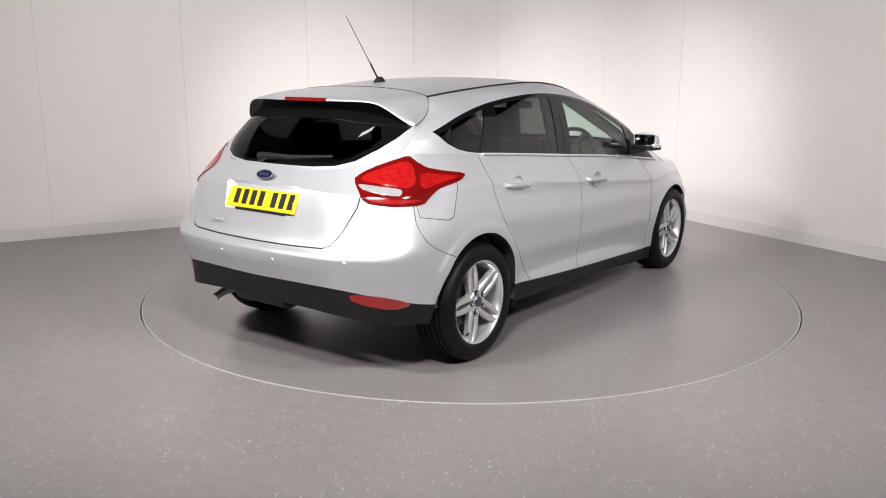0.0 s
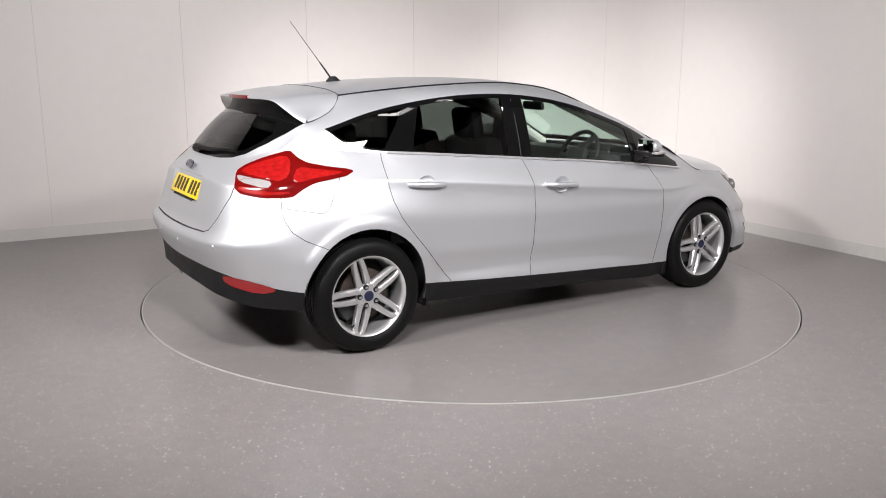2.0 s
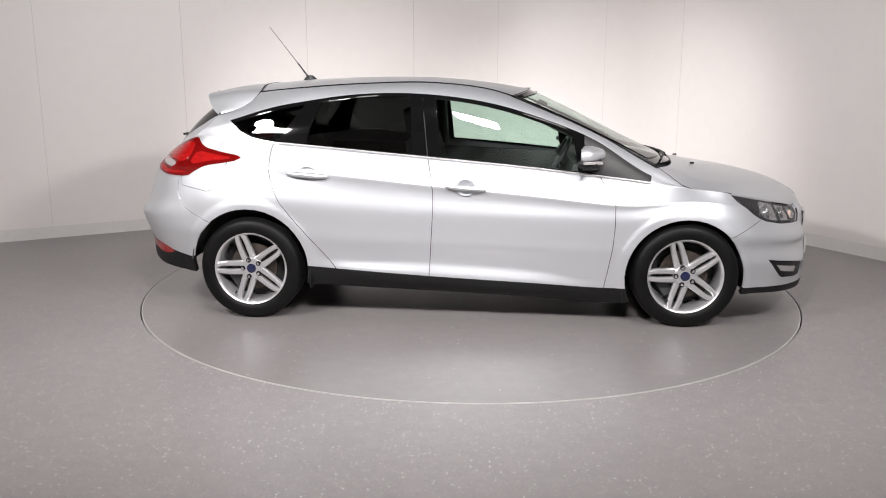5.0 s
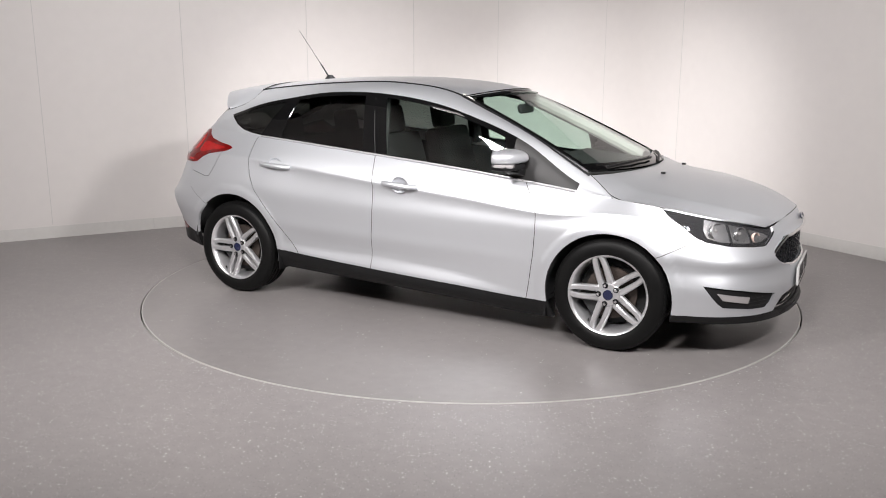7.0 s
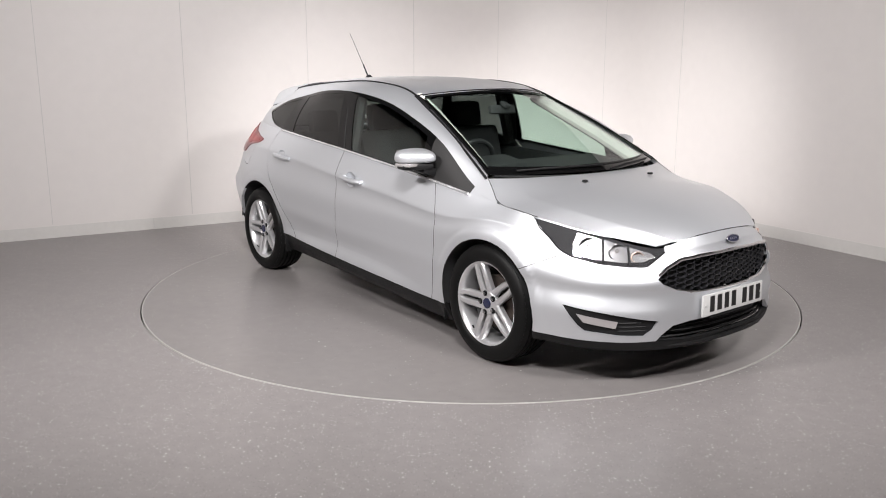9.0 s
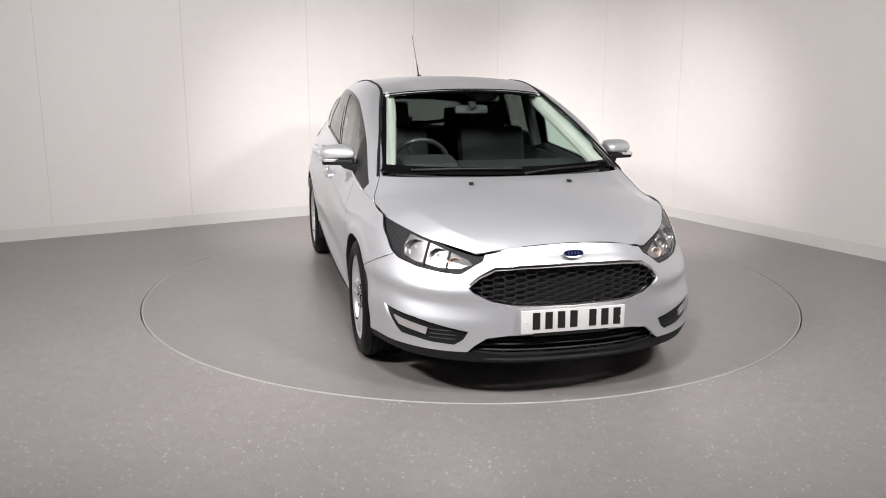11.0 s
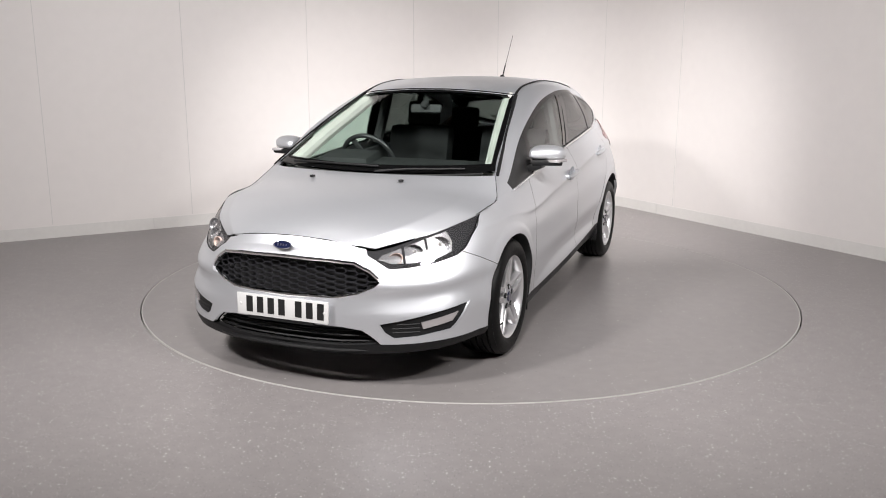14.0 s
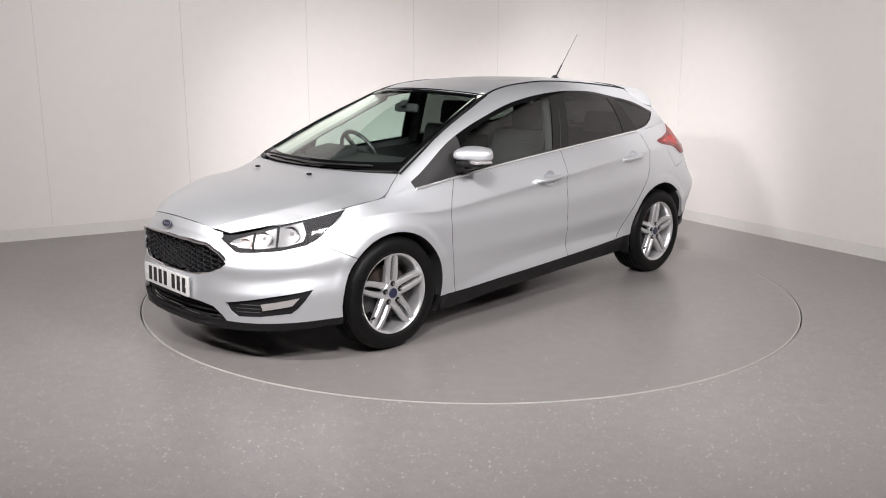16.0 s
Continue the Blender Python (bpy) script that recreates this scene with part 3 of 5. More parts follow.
TAILLAMP, REFLECT = rounded(TAILLAMP, .16), rounded(REFLECT)
flank = lambda c: -1.95 < c.x < 1.75 and c.y > .55
nose = lambda c: c.x > 1.4
snout = lambda c: c.x > 1.98 and c.y < .62
tail = lambda c: c.x < -1.3
back = lambda c: c.x < -1.85

cut(LOW, ARCH_FRONT, SIDE, flank, True)
cut(LOW, ARCH_REAR, SIDE, flank, True)
kill = [f for f in LOW.faces if flank(f.calc_center_median()) and (inside(SIDE(f.calc_center_median()), ARCH_FRONT) or inside(SIDE(f.calc_center_median()), ARCH_REAR))]
bmesh.ops.delete(LOW, geom=kill, context="FACES")
for ln_ in (SHUT_FRONT, SHUT_MID, SHUT_REAR):
    groove(LOW, ln_, SIDE, lambda c: flank(c), .0019)
groove(LOW, FLAP, SIDE, lambda c: flank(c) and c.x < -1.3, .0018, True)
groove(LOW, BUMPER_REAR, SIDE, lambda c: flank(c) and c.x < -1.3, .0018)
groove(LOW, BUMPER_FRONT, SIDE, lambda c: nose(c) and c.x < 1.82, .0018)
groove(LOW, GATE, FRONT, back, .0035)
RECESS = [(-.01, .815), (.258, .817), (.268, .835), (.274, .945), (.258, .958), (-.01, .960)]
cut(LOW, RECESS, FRONT, back, True)
for poly, pr, where in ((HEADLAMP, FCORNER, nose), (FOG, FCORNER, nose), (GRILLE, FRONT, snout), (INTAKE, FRONT, snout), (TAILLAMP, RCORNER, tail), (REFLECT, RCORNER, tail)):
    cut(LOW, poly, pr, where, True)

groups = {}
lr, ls = LOW.faces.layers.int["row"], LOW.faces.layers.int["seam"]
for f in LOW.faces:
    c = f.calc_center_median()
    x, z = c.x, c.z
    if nose(c) and inside(FCORNER(c), HEADLAMP):
        g = "headlamp"
    elif nose(c) and inside(FCORNER(c), FOG):
        g = "fog"
    elif snout(c) and inside(FRONT(c), GRILLE):
        g = "grille"
    elif snout(c) and inside(FRONT(c), INTAKE):
        g = "intake"
    elif tail(c) and inside(RCORNER(c), TAILLAMP):
        g = "taillamp"
    elif tail(c) and inside(RCORNER(c), REFLECT):
        g = "reflector"
    elif back(c) and inside(FRONT(c), RECESS):
        g = "recess"
    elif f[lr] == 0:
        g = "lip" if x > 1.4 else ("valance" if x < -1.4 else "sill")
    elif f[ls]:
        g = "seam"
    elif flank(c) and inside(SIDE(c), FLAP):
        g = "flap"
    else:
        zf = np.interp(z, [q[1] for q in SHUT_FRONT[::-1]], [q[0] for q in SHUT_FRONT[::-1]])
        zm = np.interp(z, [q[1] for q in SHUT_MID[::-1]], [q[0] for q in SHUT_MID[::-1]])
        zr = np.interp(z, [q[1] for q in SHUT_REAR[::-1]], [q[0] for q in SHUT_REAR[::-1]])
        zb = np.interp(z, [q[1] for q in BUMPER_REAR[::-1]], [q[0] for q in BUMPER_REAR[::-1]])
        if zm < x < zf:
            g = "door_f"
        elif zr < x <= zm:
            g = "door_r"
        elif x > 1.3 and (x > np.interp(z, [q[1] for q in BUMPER_FRONT[::-1]], [q[0] for q in BUMPER_FRONT[::-1]]) or z < .5):
            g = "bumper_f"
        elif x >= zf:
            g = "wing"
        elif back(c) and c.z > .684 and (c.y < np.interp(z, [q[1] for q in GATE], [q[0] for q in GATE])):
            g = "gate"
        elif x < -1.3 and z < .93 and (x < zb or (z < .605 and x < -1.5)):
            g = "bumper_r"
        else:
            g = "quarter"
    groups.setdefault(g, []).append(f)

skin("front_bumper", LOW, groups["bumper_f"], PAINT, car, thick=.022, joined=True)
skin("front_wing", LOW, groups["wing"], PAINT, car)
skin("rear_quarter_panel", LOW, groups["quarter"], PAINT, car)
skin("fuel_flap", LOW, groups["flap"], PAINT, car)
skin("rear_bumper", LOW, groups["bumper_r"], PAINT, car, thick=.02, joined=True)
tailgate = skin("tailgate", LOW, groups["gate"], PAINT, car, thick=.03, joined=True)[0]
skin("plate_recess", LOW, groups["recess"], PAINT, car, shift=-.026, joined=True, label="hollow for the plate")
skin("sill", LOW, groups["sill"], BLACK, car, label="black plastic sill", thick=.02)
skin("splitter", LOW, groups["lip"], BLACK, car, label="black plastic lower lip", thick=.03, joined=True)
skin("rear_valance", LOW, groups["valance"], BLACK, car, label="black plastic lower bumper", thick=.03, joined=True)
for got in islands(groups["seam"]):
    if len(got) > 8:
        skin("shut_line", LOW, got, SEAM, car, shift=-.0022, label="dark shut line")
door_front = skin("front_door", LOW, groups["door_f"], PAINT, car)
door_rear = skin("rear_door", LOW, groups["door_r"], PAINT, car)

# --- greenhouse: frames and side glass
GLASS_FRONT = [(-.150, .90), (-.150, .985), (-.196, 1.42), (-.10, 1.42), (.60, 1.42), (.63, 1.20), (.68, .90)]
GLASS_REAR = [(-.985, 1.0), (-.985, 1.07), (-.962, 1.16), (-.925, 1.26), (-.885, 1.345), (-.80, 1.42), (-.345, 1.42), (-.325, 1.0)]
GLASS_QUARTER = [(-1.175, 1.0), (-1.165, 1.09), (-.985, 1.33), (-.96, 1.40), (-1.6, 1.40), (-1.6, 1.0)]
any_c = lambda c: True
for poly in (GLASS_FRONT, GLASS_REAR, GLASS_QUARTER):
    cut(TOP, poly, SIDE, lambda c: True, True)
bx = curve(HOUSE_LINES[0], 120)
cx_ = curve(HOUSE_LINES[2], 160)
GBOT = [(p[0], p[2] + .012) for p in bx if -1.60 < p[0] < 1.0]
GTOP = [(p[0], p[2] - .020 - .012 * max(0, p[0])) for p in cx_ if -1.56 < p[0] < 1.02]
cut(TOP, GBOT, SIDE, any_c)
cut(TOP, GTOP, SIDE, any_c)
HIP = [(-1.10, 1.083), (-1.165, 1.089), (-1.25, 1.100), (-1.33, 1.118), (-1.40, 1.152), (-1.475, 1.217)]
HIPGLASS = [(x + .004, z + .010) for x, z in HIP]
cut(TOP, HIP, SIDE, any_c)
cut(TOP, HIPGLASS, SIDE, any_c)
tr = TOP.faces.layers.int["row"]
tg = {}
gbx, gbz = [p[0] for p in GBOT[::-1]], [p[1] for p in GBOT[::-1]]
gtx, gtz = [p[0] for p in GTOP[::-1]], [p[1] for p in GTOP[::-1]]
for f in TOP.faces:
    c = f.calc_center_median()
    s = SIDE(c)
    if f[tr] >= 2:
        g = "frame"
    else:
        mid = np.interp(c.x, gbx, gbz) < c.z < np.interp(c.x, gtx, gtz)
        hip = c.z < np.interp(c.x, [q[0] for q in HIP[::-1]], [q[1] for q in HIP[::-1]])
        if c.x < -1.475 or (c.x < -1.10 and hip):
            g = "frame"
        elif mid and inside(s, GLASS_FRONT):
            g = "glass_f"
        elif mid and inside(s, GLASS_REAR):
            g = "glass_r"
        elif mid and inside(s, GLASS_QUARTER) and c.x > -1.455 and c.z > np.interp(c.x, [q[0] for q in HIPGLASS[::-1]], [q[1] for q in HIPGLASS[::-1]]):
            g = "glass_q"
        elif c.x > 1.105:
            g = "frame"
        elif c.x > .705:
            g = "sail"
        else:
            g = "dlo"
    tg.setdefault(g, []).append(f)
skin("roof_pillar", TOP, tg["frame"], PAINT, car, thick=.02, label="silver pillar and roof rail")
skin("sail_panel", TOP, tg["sail"], SAIL, car, thick=.01, label="matte dark grey corner panel")
skin("window_surround", TOP, tg["dlo"], GLOSSBLACK, car, thick=.01, label="gloss black window surround")
for nm, key, mat, lab in (("front_side_window", "glass_f", GLASS, "green-tinted side glass"), ("rear_side_window", "glass_r", PRIVACY, "dark privacy glass"), ("quarter_window", "glass_q", PRIVACY, "dark privacy glass")):
    for ob in skin(nm, TOP, tg[key], mat, car, shift=-.003, label=lab):
        ob.visible_shadow = False


# the gap between the two doors in the black centre pillar
for s in (1, -1):
    line = [p for p in ((-.232, 1.005), (-.244, 1.12), (-.258, 1.25), (-.268, 1.352))]
    pts = []
    for x, z in line:
        near = min((v for v in TOP.verts), key=lambda v: (v.co.x - x) ** 2 + (v.co.z - z) ** 2)
        pts.append(Vector((x, s * (near.co.y + .0005), z)))
    part("pillar_gap", tube(pts, .0035, 6), SEAM, car, "dark gap between the door pillars")


# --- bonnet, windscreen, roof, tail
def half_patch(edge, centre, p, n, m, flat=0.0):
    """Surface from a centre curve (v=0) to an edge curve (v=1)."""
    E, C = curve(edge, n), curve(centre, n)
    v = np.linspace(0, 1, m)
    G = np.empty((n, m, 3))
    for k in range(m):
        w = p(v[k]) if callable(p) else v[k] ** p
        G[:, k] = C + (E - C) * w
        G[:, k, 1] = E[:, 1] * v[k]
    return G


def whole(G):
    """Half grid mirrored to a whole, centre in the middle."""
    return np.concatenate([(G[:, ::-1] * np.array([1, -1, 1]))[:, :-1], G], axis=1)


def sheet(name, G, mat, label="", thick=.01, parent=None, flip=False):
    g = whole(G)
    if flip:
        g = g[::-1]
    bm = grid_bmesh(g)
    vs, fs, ns = faces_of(bm, list(bm.faces), 0, False, thick)
    bm.free()
    return mesh_object(name, vs, fs, mat, parent or car, label, True, ns)


HOOD_EDGE = [(2.06, .42, .690), (1.96, .53, .722), (1.86, .618, .745), (1.72, .70, .777), (1.5765, .762, .808), (1.45, .772, .824), (1.33, .776, .840)] + [tuple(p) for p in house[-1] if 1.14 < p[0] < 1.295]
HOOD_MID = [(2.162, 0, .746), (2.08, 0, .794), (1.97, 0, .838), (1.86, 0, .868), (1.74, 0, .892), (1.62, 0, .910), (1.50, 0, .928), (1.42, 0, .940), (1.34, 0, .952)]
FOLD = (.84, .57)     # where the bonnet folds down to its edge, and how far it has dropped there
hood = half_patch(HOOD_EDGE, HOOD_MID, lambda v: FOLD[1] * (v / FOLD[0]) ** 2.1 if v < FOLD[0] else FOLD[1] + (1 - FOLD[1]) * (v - FOLD[0]) / (1 - FOLD[0]), 60, 51)
sheet("bonnet", hood, PAINT, thick=.012)
WS_EDGE = [(1.1326, .7085, .9675), (.80, .645, 1.137), (.45, .578, 1.292), (.27, .541, 1.362)]
WS_MID = [(1.335, 0, .955), (1.03, 0, 1.095), (.66, 0, 1.277), (.40, 0, 1.398)]
ws = half_patch(WS_EDGE, WS_MID, 2.2, 40, 24)
wn, wm = ws.shape[:2]
sheet("windscreen", ws[3:-2, :-1], SCREEN, "green-tinted laminated windscreen", thick=0).visible_shadow = False
g = whole(ws)[::-1]
bm = grid_bmesh(g)
ring = [f for i, f in enumerate(bm.faces) if not (2 <= i // (g.shape[1] - 1) < g.shape[0] - 4 and 1 <= i % (g.shape[1] - 1) < g.shape[1] - 2)]
vs, fs, ns = faces_of(bm, ring, .001, False, .01)
mesh_object("windscreen_surround", vs, fs, GLOSSBLACK, car, "black printed border of the windscreen", True, ns)
ROOF_EDGE = [(.27, .541, 1.362), (.18, .535, 1.395), (-.17, .540, 1.443), (-.65, .538, 1.438), (-1.0, .525, 1.415), (-1.318, .506, 1.384)]
ROOF_MID = [(.40, 0, 1.398), (.18, 0, 1.434), (-.17, 0, 1.470), (-.65, 0, 1.476), (-1.0, 0, 1.462), (-1.35, 0, 1.433)]
sheet("roof", half_patch(ROOF_EDGE, ROOF_MID, 2.4, 60, 26), PAINT, thick=.012)
for s in (1, -1):
    g = [Vector((x, s * (y + .004), z + .002)) for x, y, z in curve([(.45, .578, 1.292), (.27, .545, 1.368)] + ROOF_EDGE[1:], 40)]
    part("roof_strip", tube(g, .010, 6, squash=.45), BLACK, car, "black roof gutter strip")
    g = [Vector((x, s * (y + .003), z - .003)) for x, y, z in curve([(1.15, .722, .955), (.80, .653, 1.138), (.45, .586, 1.294), (.27, .549, 1.366)], 30)]
    part("windscreen_moulding", tube(g, .010, 6, squash=.6), BLACK, car, "black strip beside the windscreen")
    g = [Vector((x, s * (y + .008), z + .003)) for x, y, z in curve([p for p in RIM[6:13]], 60) if x > -1.19 and x < 1.12]
    part("belt_strip", tube(g, .0078, 6, squash=1.0), BRIGHT, car, "bright strip below the side windows")

SPOIL_FRONT = [(-1.352, 0, 1.433), (-1.345, .25, 1.426), (-1.322, .44, 1.404), (-1.318, .508, 1.384), (-1.345, .542, 1.345), (-1.392, .567, 1.304), (-1.46, .591, 1.272), (-1.545, .612, 1.248)]
SPOIL_BACK = [(-1.715, 0, 1.377), (-1.705, .25, 1.374), (-1.690, .38, 1.371), (-1.675, .455, 1.362), (-1.655, .505, 1.338), (-1.628, .545, 1.305), (-1.60, .580, 1.275), (-1.56, .612, 1.246)]
Fr, Bk = curve(SPOIL_FRONT, 36), curve(SPOIL_BACK, 36)
rows = [Fr + (Bk - Fr) * t + np.array([0, 0, .012]) * math.sin(math.pi * t) for t in np.linspace(0, 1, 10)]
drop = np.linspace(1, .25, 36)[:, None]
rows.append(Bk + np.array([.003, 0, -.013]) * drop)
spoiler = sheet("spoiler", np.stack(rows), PAINT, "silver roof spoiler", thick=0)
inner = curve([(-1.648, 0, 1.318), (-1.640, .28, 1.310), (-1.612, .48, 1.280), (-1.56, .606, 1.238)], 36)
under = np.stack([rows[-1] + (inner - rows[-1]) * t for t in np.linspace(0, 1, 6)])
sheet("spoiler_underside", under, GLOSSBLACK, "gloss black underside", thick=0, parent=spoiler)
for s in (1, -1):
    part("spoiler_seam", tube([Vector((p[0], s * p[1], p[2] + .0005)) for p in Fr], .0028, 6), SEAM, spoiler)
    front = curve(RIM[:3], 30)
    part("bonnet_seam", tube([Vector((p[0] + .001, s * p[1], p[2] + .001)) for p in front], .0024, 6), SEAM, car)
    side = [p for p in curve(HOOD_EDGE, 60) if p[0] < 1.60]
    part("bonnet_seam", tube([Vector((p[0], s * (p[1] + .001), p[2])) for p in side], .0019, 6), SEAM, car)
RG_BOT = [(-1.71, .640, 1.115), (-1.855, .48, 1.066), (-1.925, .28, 1.042), (-1.942, 0, 1.037)][::-1]
RG_TOP = [(-1.552, .606, 1.244), (-1.60, .50, 1.290), (-1.635, .28, 1.325), (-1.645, 0, 1.335)][::-1]
b0, t0 = curve(RG_BOT, 40), curve(RG_TOP, 40)
rg = np.stack([b0 + (t0 - b0) * t + np.array([-.012, 0, .010]) * math.sin(math.pi * t) for t in np.linspace(0, 1, 24)])
edge_h = curve(house[:, -1], 24)
pull = np.clip((np.abs(rg[..., 1]) / np.abs(rg[:, -1:, 1]) - .72) / .28, 0, 1) ** 1.5
rg = rg + (edge_h - rg[:, -1])[:, None, :] * pull[..., None]
TAILBM = grid_bmesh(rg[:, ::-1])
REARGLASS = [(-.01, 1.048), (.25, 1.050), (.38, 1.060), (.47, 1.085), (.545, 1.14), (.585, 1.19), (.603, 1.235), (.62, 1.40), (-.01, 1.40)]
REARCLEAR = [(-.01, 1.062), (.25, 1.064), (.36, 1.074), (.44, 1.098), (.505, 1.145), (.53, 1.19), (.49, 1.245), (.30, 1.268), (-.01, 1.278)]
cut(TAILBM, REARGLASS, FRONT, any_c, True)
cut(TAILBM, REARCLEAR, FRONT, any_c, True)
tl = {}
for f in TAILBM.faces:
    q = FRONT(f.calc_center_median())
    tl.setdefault("clear" if inside(q, REARCLEAR) else "border" if inside(q, REARGLASS) else "metal", []).append(f)
skin("tailgate_frame", TAILBM, tl["metal"], PAINT, car, thick=.012, joined=True)
skin("rear_window_border", TAILBM, tl["border"], GLOSSBLACK, car, shift=.001, thick=.01, joined=True, label="gloss black border of the rear window")
for ob in skin("rear_window", TAILBM, tl["clear"], PRIVACY, car, joined=True, label="dark privacy rear glass"):
    ob.visible_shadow = False


# --- lamps
heads = skin("headlamp", LOW, groups["headlamp"], LAMPDARK, car, shift=-.016, label="headlamp with clear cover and chrome reflectors")
for ob in skin("headlamp_cover", LOW, groups["headlamp"], COVER, heads, shift=-.001, label="clear lamp cover"):
    ob.visible_shadow = False
def surface_point(bm, proj, u, v, where):
    """Point and normal of a surface nearest to a spot in a projection."""
    ln = bm.verts.layers.float_vector["nrm"]
    best = min((w for w in bm.verts if where(w.co)), key=lambda w: (proj(w.co)[0] - u) ** 2 + (proj(w.co)[1] - v) ** 2)
    return best.co.copy(), best[ln].normalized()


def bowl(r, depth, squash=1.0):
    prof = [(r * math.sin(t), -depth * math.cos(t)) for t in np.linspace(0.05, math.pi / 2, 7)] + [(r * 1.06, .002), (r * 1.06, -.01)]
    vs, fs = spin([(a, b) for a, b in prof], 24, "z")
    return vs, fs


HEADCHROME = [(-1.63, .652), (-1.555, .628), (-1.40, .625), (-1.20, .638), (-1.09, .660), (-1.07, .70), (-1.10, .752), (-1.30, .722), (-1.48, .690), (-1.60, .668)]
cut(LOW, HEADCHROME, FCORNER, nose, True)
tray = [f for f in LOW.faces if nose(f.calc_center_median()) and inside(FCORNER(f.calc_center_median()), HEADCHROME)]
skin("lamp_tray", LOW, tray, REFLECTOR, heads, shift=-.013, thick=.004, label="bright reflector tray")
for s in (1, -1):
    for (u, v, r, mat, dd) in ((-1.52, .650, .031, AMBER, .010), (-1.37, .670, .046, REFLECTOR, .010), (-1.19, .692, .052, REFLECTOR, .010)):
        p, n = surface_point(LOW, FCORNER, u, v, lambda c: c.x > 1.5)
        p = p - n * dd
        axis = Vector((.92, .34, .12)).normalized()
        m = Matrix.Translation(p) @ axis.to_track_quat("Z", "Y").to_matrix().to_4x4() @ Matrix.Diagonal((1.0, .80, 1, 1))
        vs, fs = bowl(r, .035)
        vs = [m @ Vector(w) for w in vs]
        vs = [(w.x, s * w.y, w.z) for w in vs]
        mesh_object("reflector" if mat is REFLECTOR else "indicator", vs, fs, mat, heads[0 if s > 0 else 1], "chrome lamp bowl" if mat is REFLECTOR else "amber indicator bulb")
        if mat is REFLECTOR:
            bm = bmesh.new()
            bmesh.ops.create_uvsphere(bm, u_segments=12, v_segments=8, radius=.012, matrix=Matrix.Translation((p.x + axis.x * -.012, s * (p.y - .012 * axis.y), p.z)))
            part("bulb", bm, CLEARLENS, heads[0 if s > 0 else 1])
    pts = []
    for (u0, v0), (u1, v1) in zip(HEADLAMP[:8], HEADLAMP[1:9]):
        for k in range(3):
            p, n = surface_point(LOW, FCORNER, u0 + (u1 - u0) * k / 3, v0 + (v1 - v0) * k / 3, lambda c: c.x > 1.3)
            p = p - n * .003
            if not pts or (pts[-1] - Vector((p.x, s * p.y, p.z))).length > .012:
                pts.append(Vector((p.x, s * p.y, p.z)))
    part("lamp_gasket", tube(pts, .0045, 6), BLACK, heads[0 if s > 0 else 1], "black lamp edge seal")

for s in (1, -1):
    for u0, v0, u1, v1 in ((-1.455, .610, -1.445, .700), (-1.285, .616, -1.275, .730)):
        a0, n0 = surface_point(LOW, FCORNER, u0, v0, lambda c: c.x > 1.5)
        a1, n1 = surface_point(LOW, FCORNER, u1, v1, lambda c: c.x > 1.5)
        a0, a1 = a0 - n0 * .009, a1 - n1 * .009
        part("lamp_divider", tube([Vector((a0.x, s * a0.y, a0.z)), Vector((a1.x, s * a1.y, a1.z))], .006, 6), LAMPDARK, heads[0 if s > 0 else 1])
tails = skin("tail_lamp", LOW, groups["taillamp"], REDLENS, car, shift=.006, thick=.03, label="glossy red tail lamp")
TAILGRID = [(-1.355, 1.002), (-1.30, 1.028), (-1.19, 1.055), (-1.03, 1.088), (-.98, 1.055), (-.97, .985), (-1.03, .960), (-1.10, .972), (-1.25, .988)]
TAILLOW = [(-1.31, .938), (-1.10, .912), (-.96, .912), (-.935, .900), (-1.15, .896), (-1.32, .915)]
TAILWING = [(-.93, 1.03), (-.80, 1.012), (-.64, .997), (-.66, .985), (-.80, .972), (-.90, .95), (-.945, .97)]
TAILGRID, TAILLOW, TAILWING = rounded(TAILGRID), rounded(TAILLOW), rounded(TAILWING)
for poly in (TAILGRID, TAILLOW, TAILWING):
    cut(LOW, poly, RCORNER, tail, True)
for poly in (TAILGRID, TAILLOW, TAILWING):
    got = [f for f in LOW.faces if tail(f.calc_center_median()) and inside(RCORNER(f.calc_center_median()), poly)]
    skin("lens_panel", LOW, got, REDGRID, tails, shift=.0075, thick=.003, label="brighter red lens panel")
for k in range(5):
    v = 1.068 - k * .019
    lo = -1.33 + k * -.002 + max(0, (v - 1.0)) * 2.6
    for s in (1, -1):
        pts = []
        for u in np.linspace(lo, -.99, 8):
            p, n = surface_point(LOW, RCORNER, u, v - (u + 1.0) * -.10, lambda c: c.x < -1.4)
            p = p + n * .008
            pts.append(Vector((p.x, s * p.y, p.z)))
        part("lens_rib", tube(pts, .0014, 5), REDGRID, tails[0 if s > 0 else 1])
TAILCLEAR = [(-1.375, .985), (-1.33, .955), (-1.10, .928), (-1.07, .945), (-1.09, .962), (-1.25, .975)]
TAILCLEAR = rounded(TAILCLEAR)
cut(LOW, TAILCLEAR, RCORNER, tail, True)
clear = [f for f in LOW.faces if tail(f.calc_center_median()) and inside(RCORNER(f.calc_center_median()), TAILCLEAR)]
skin("reversing_lens", LOW, clear, CLEARLENS, tails, shift=.0085, thick=.004, label="clear reversing lamp lens")
skin("rear_reflector", LOW, groups["reflector"], DARKRED, car, shift=.003, thick=.01, label="red bumper reflector")

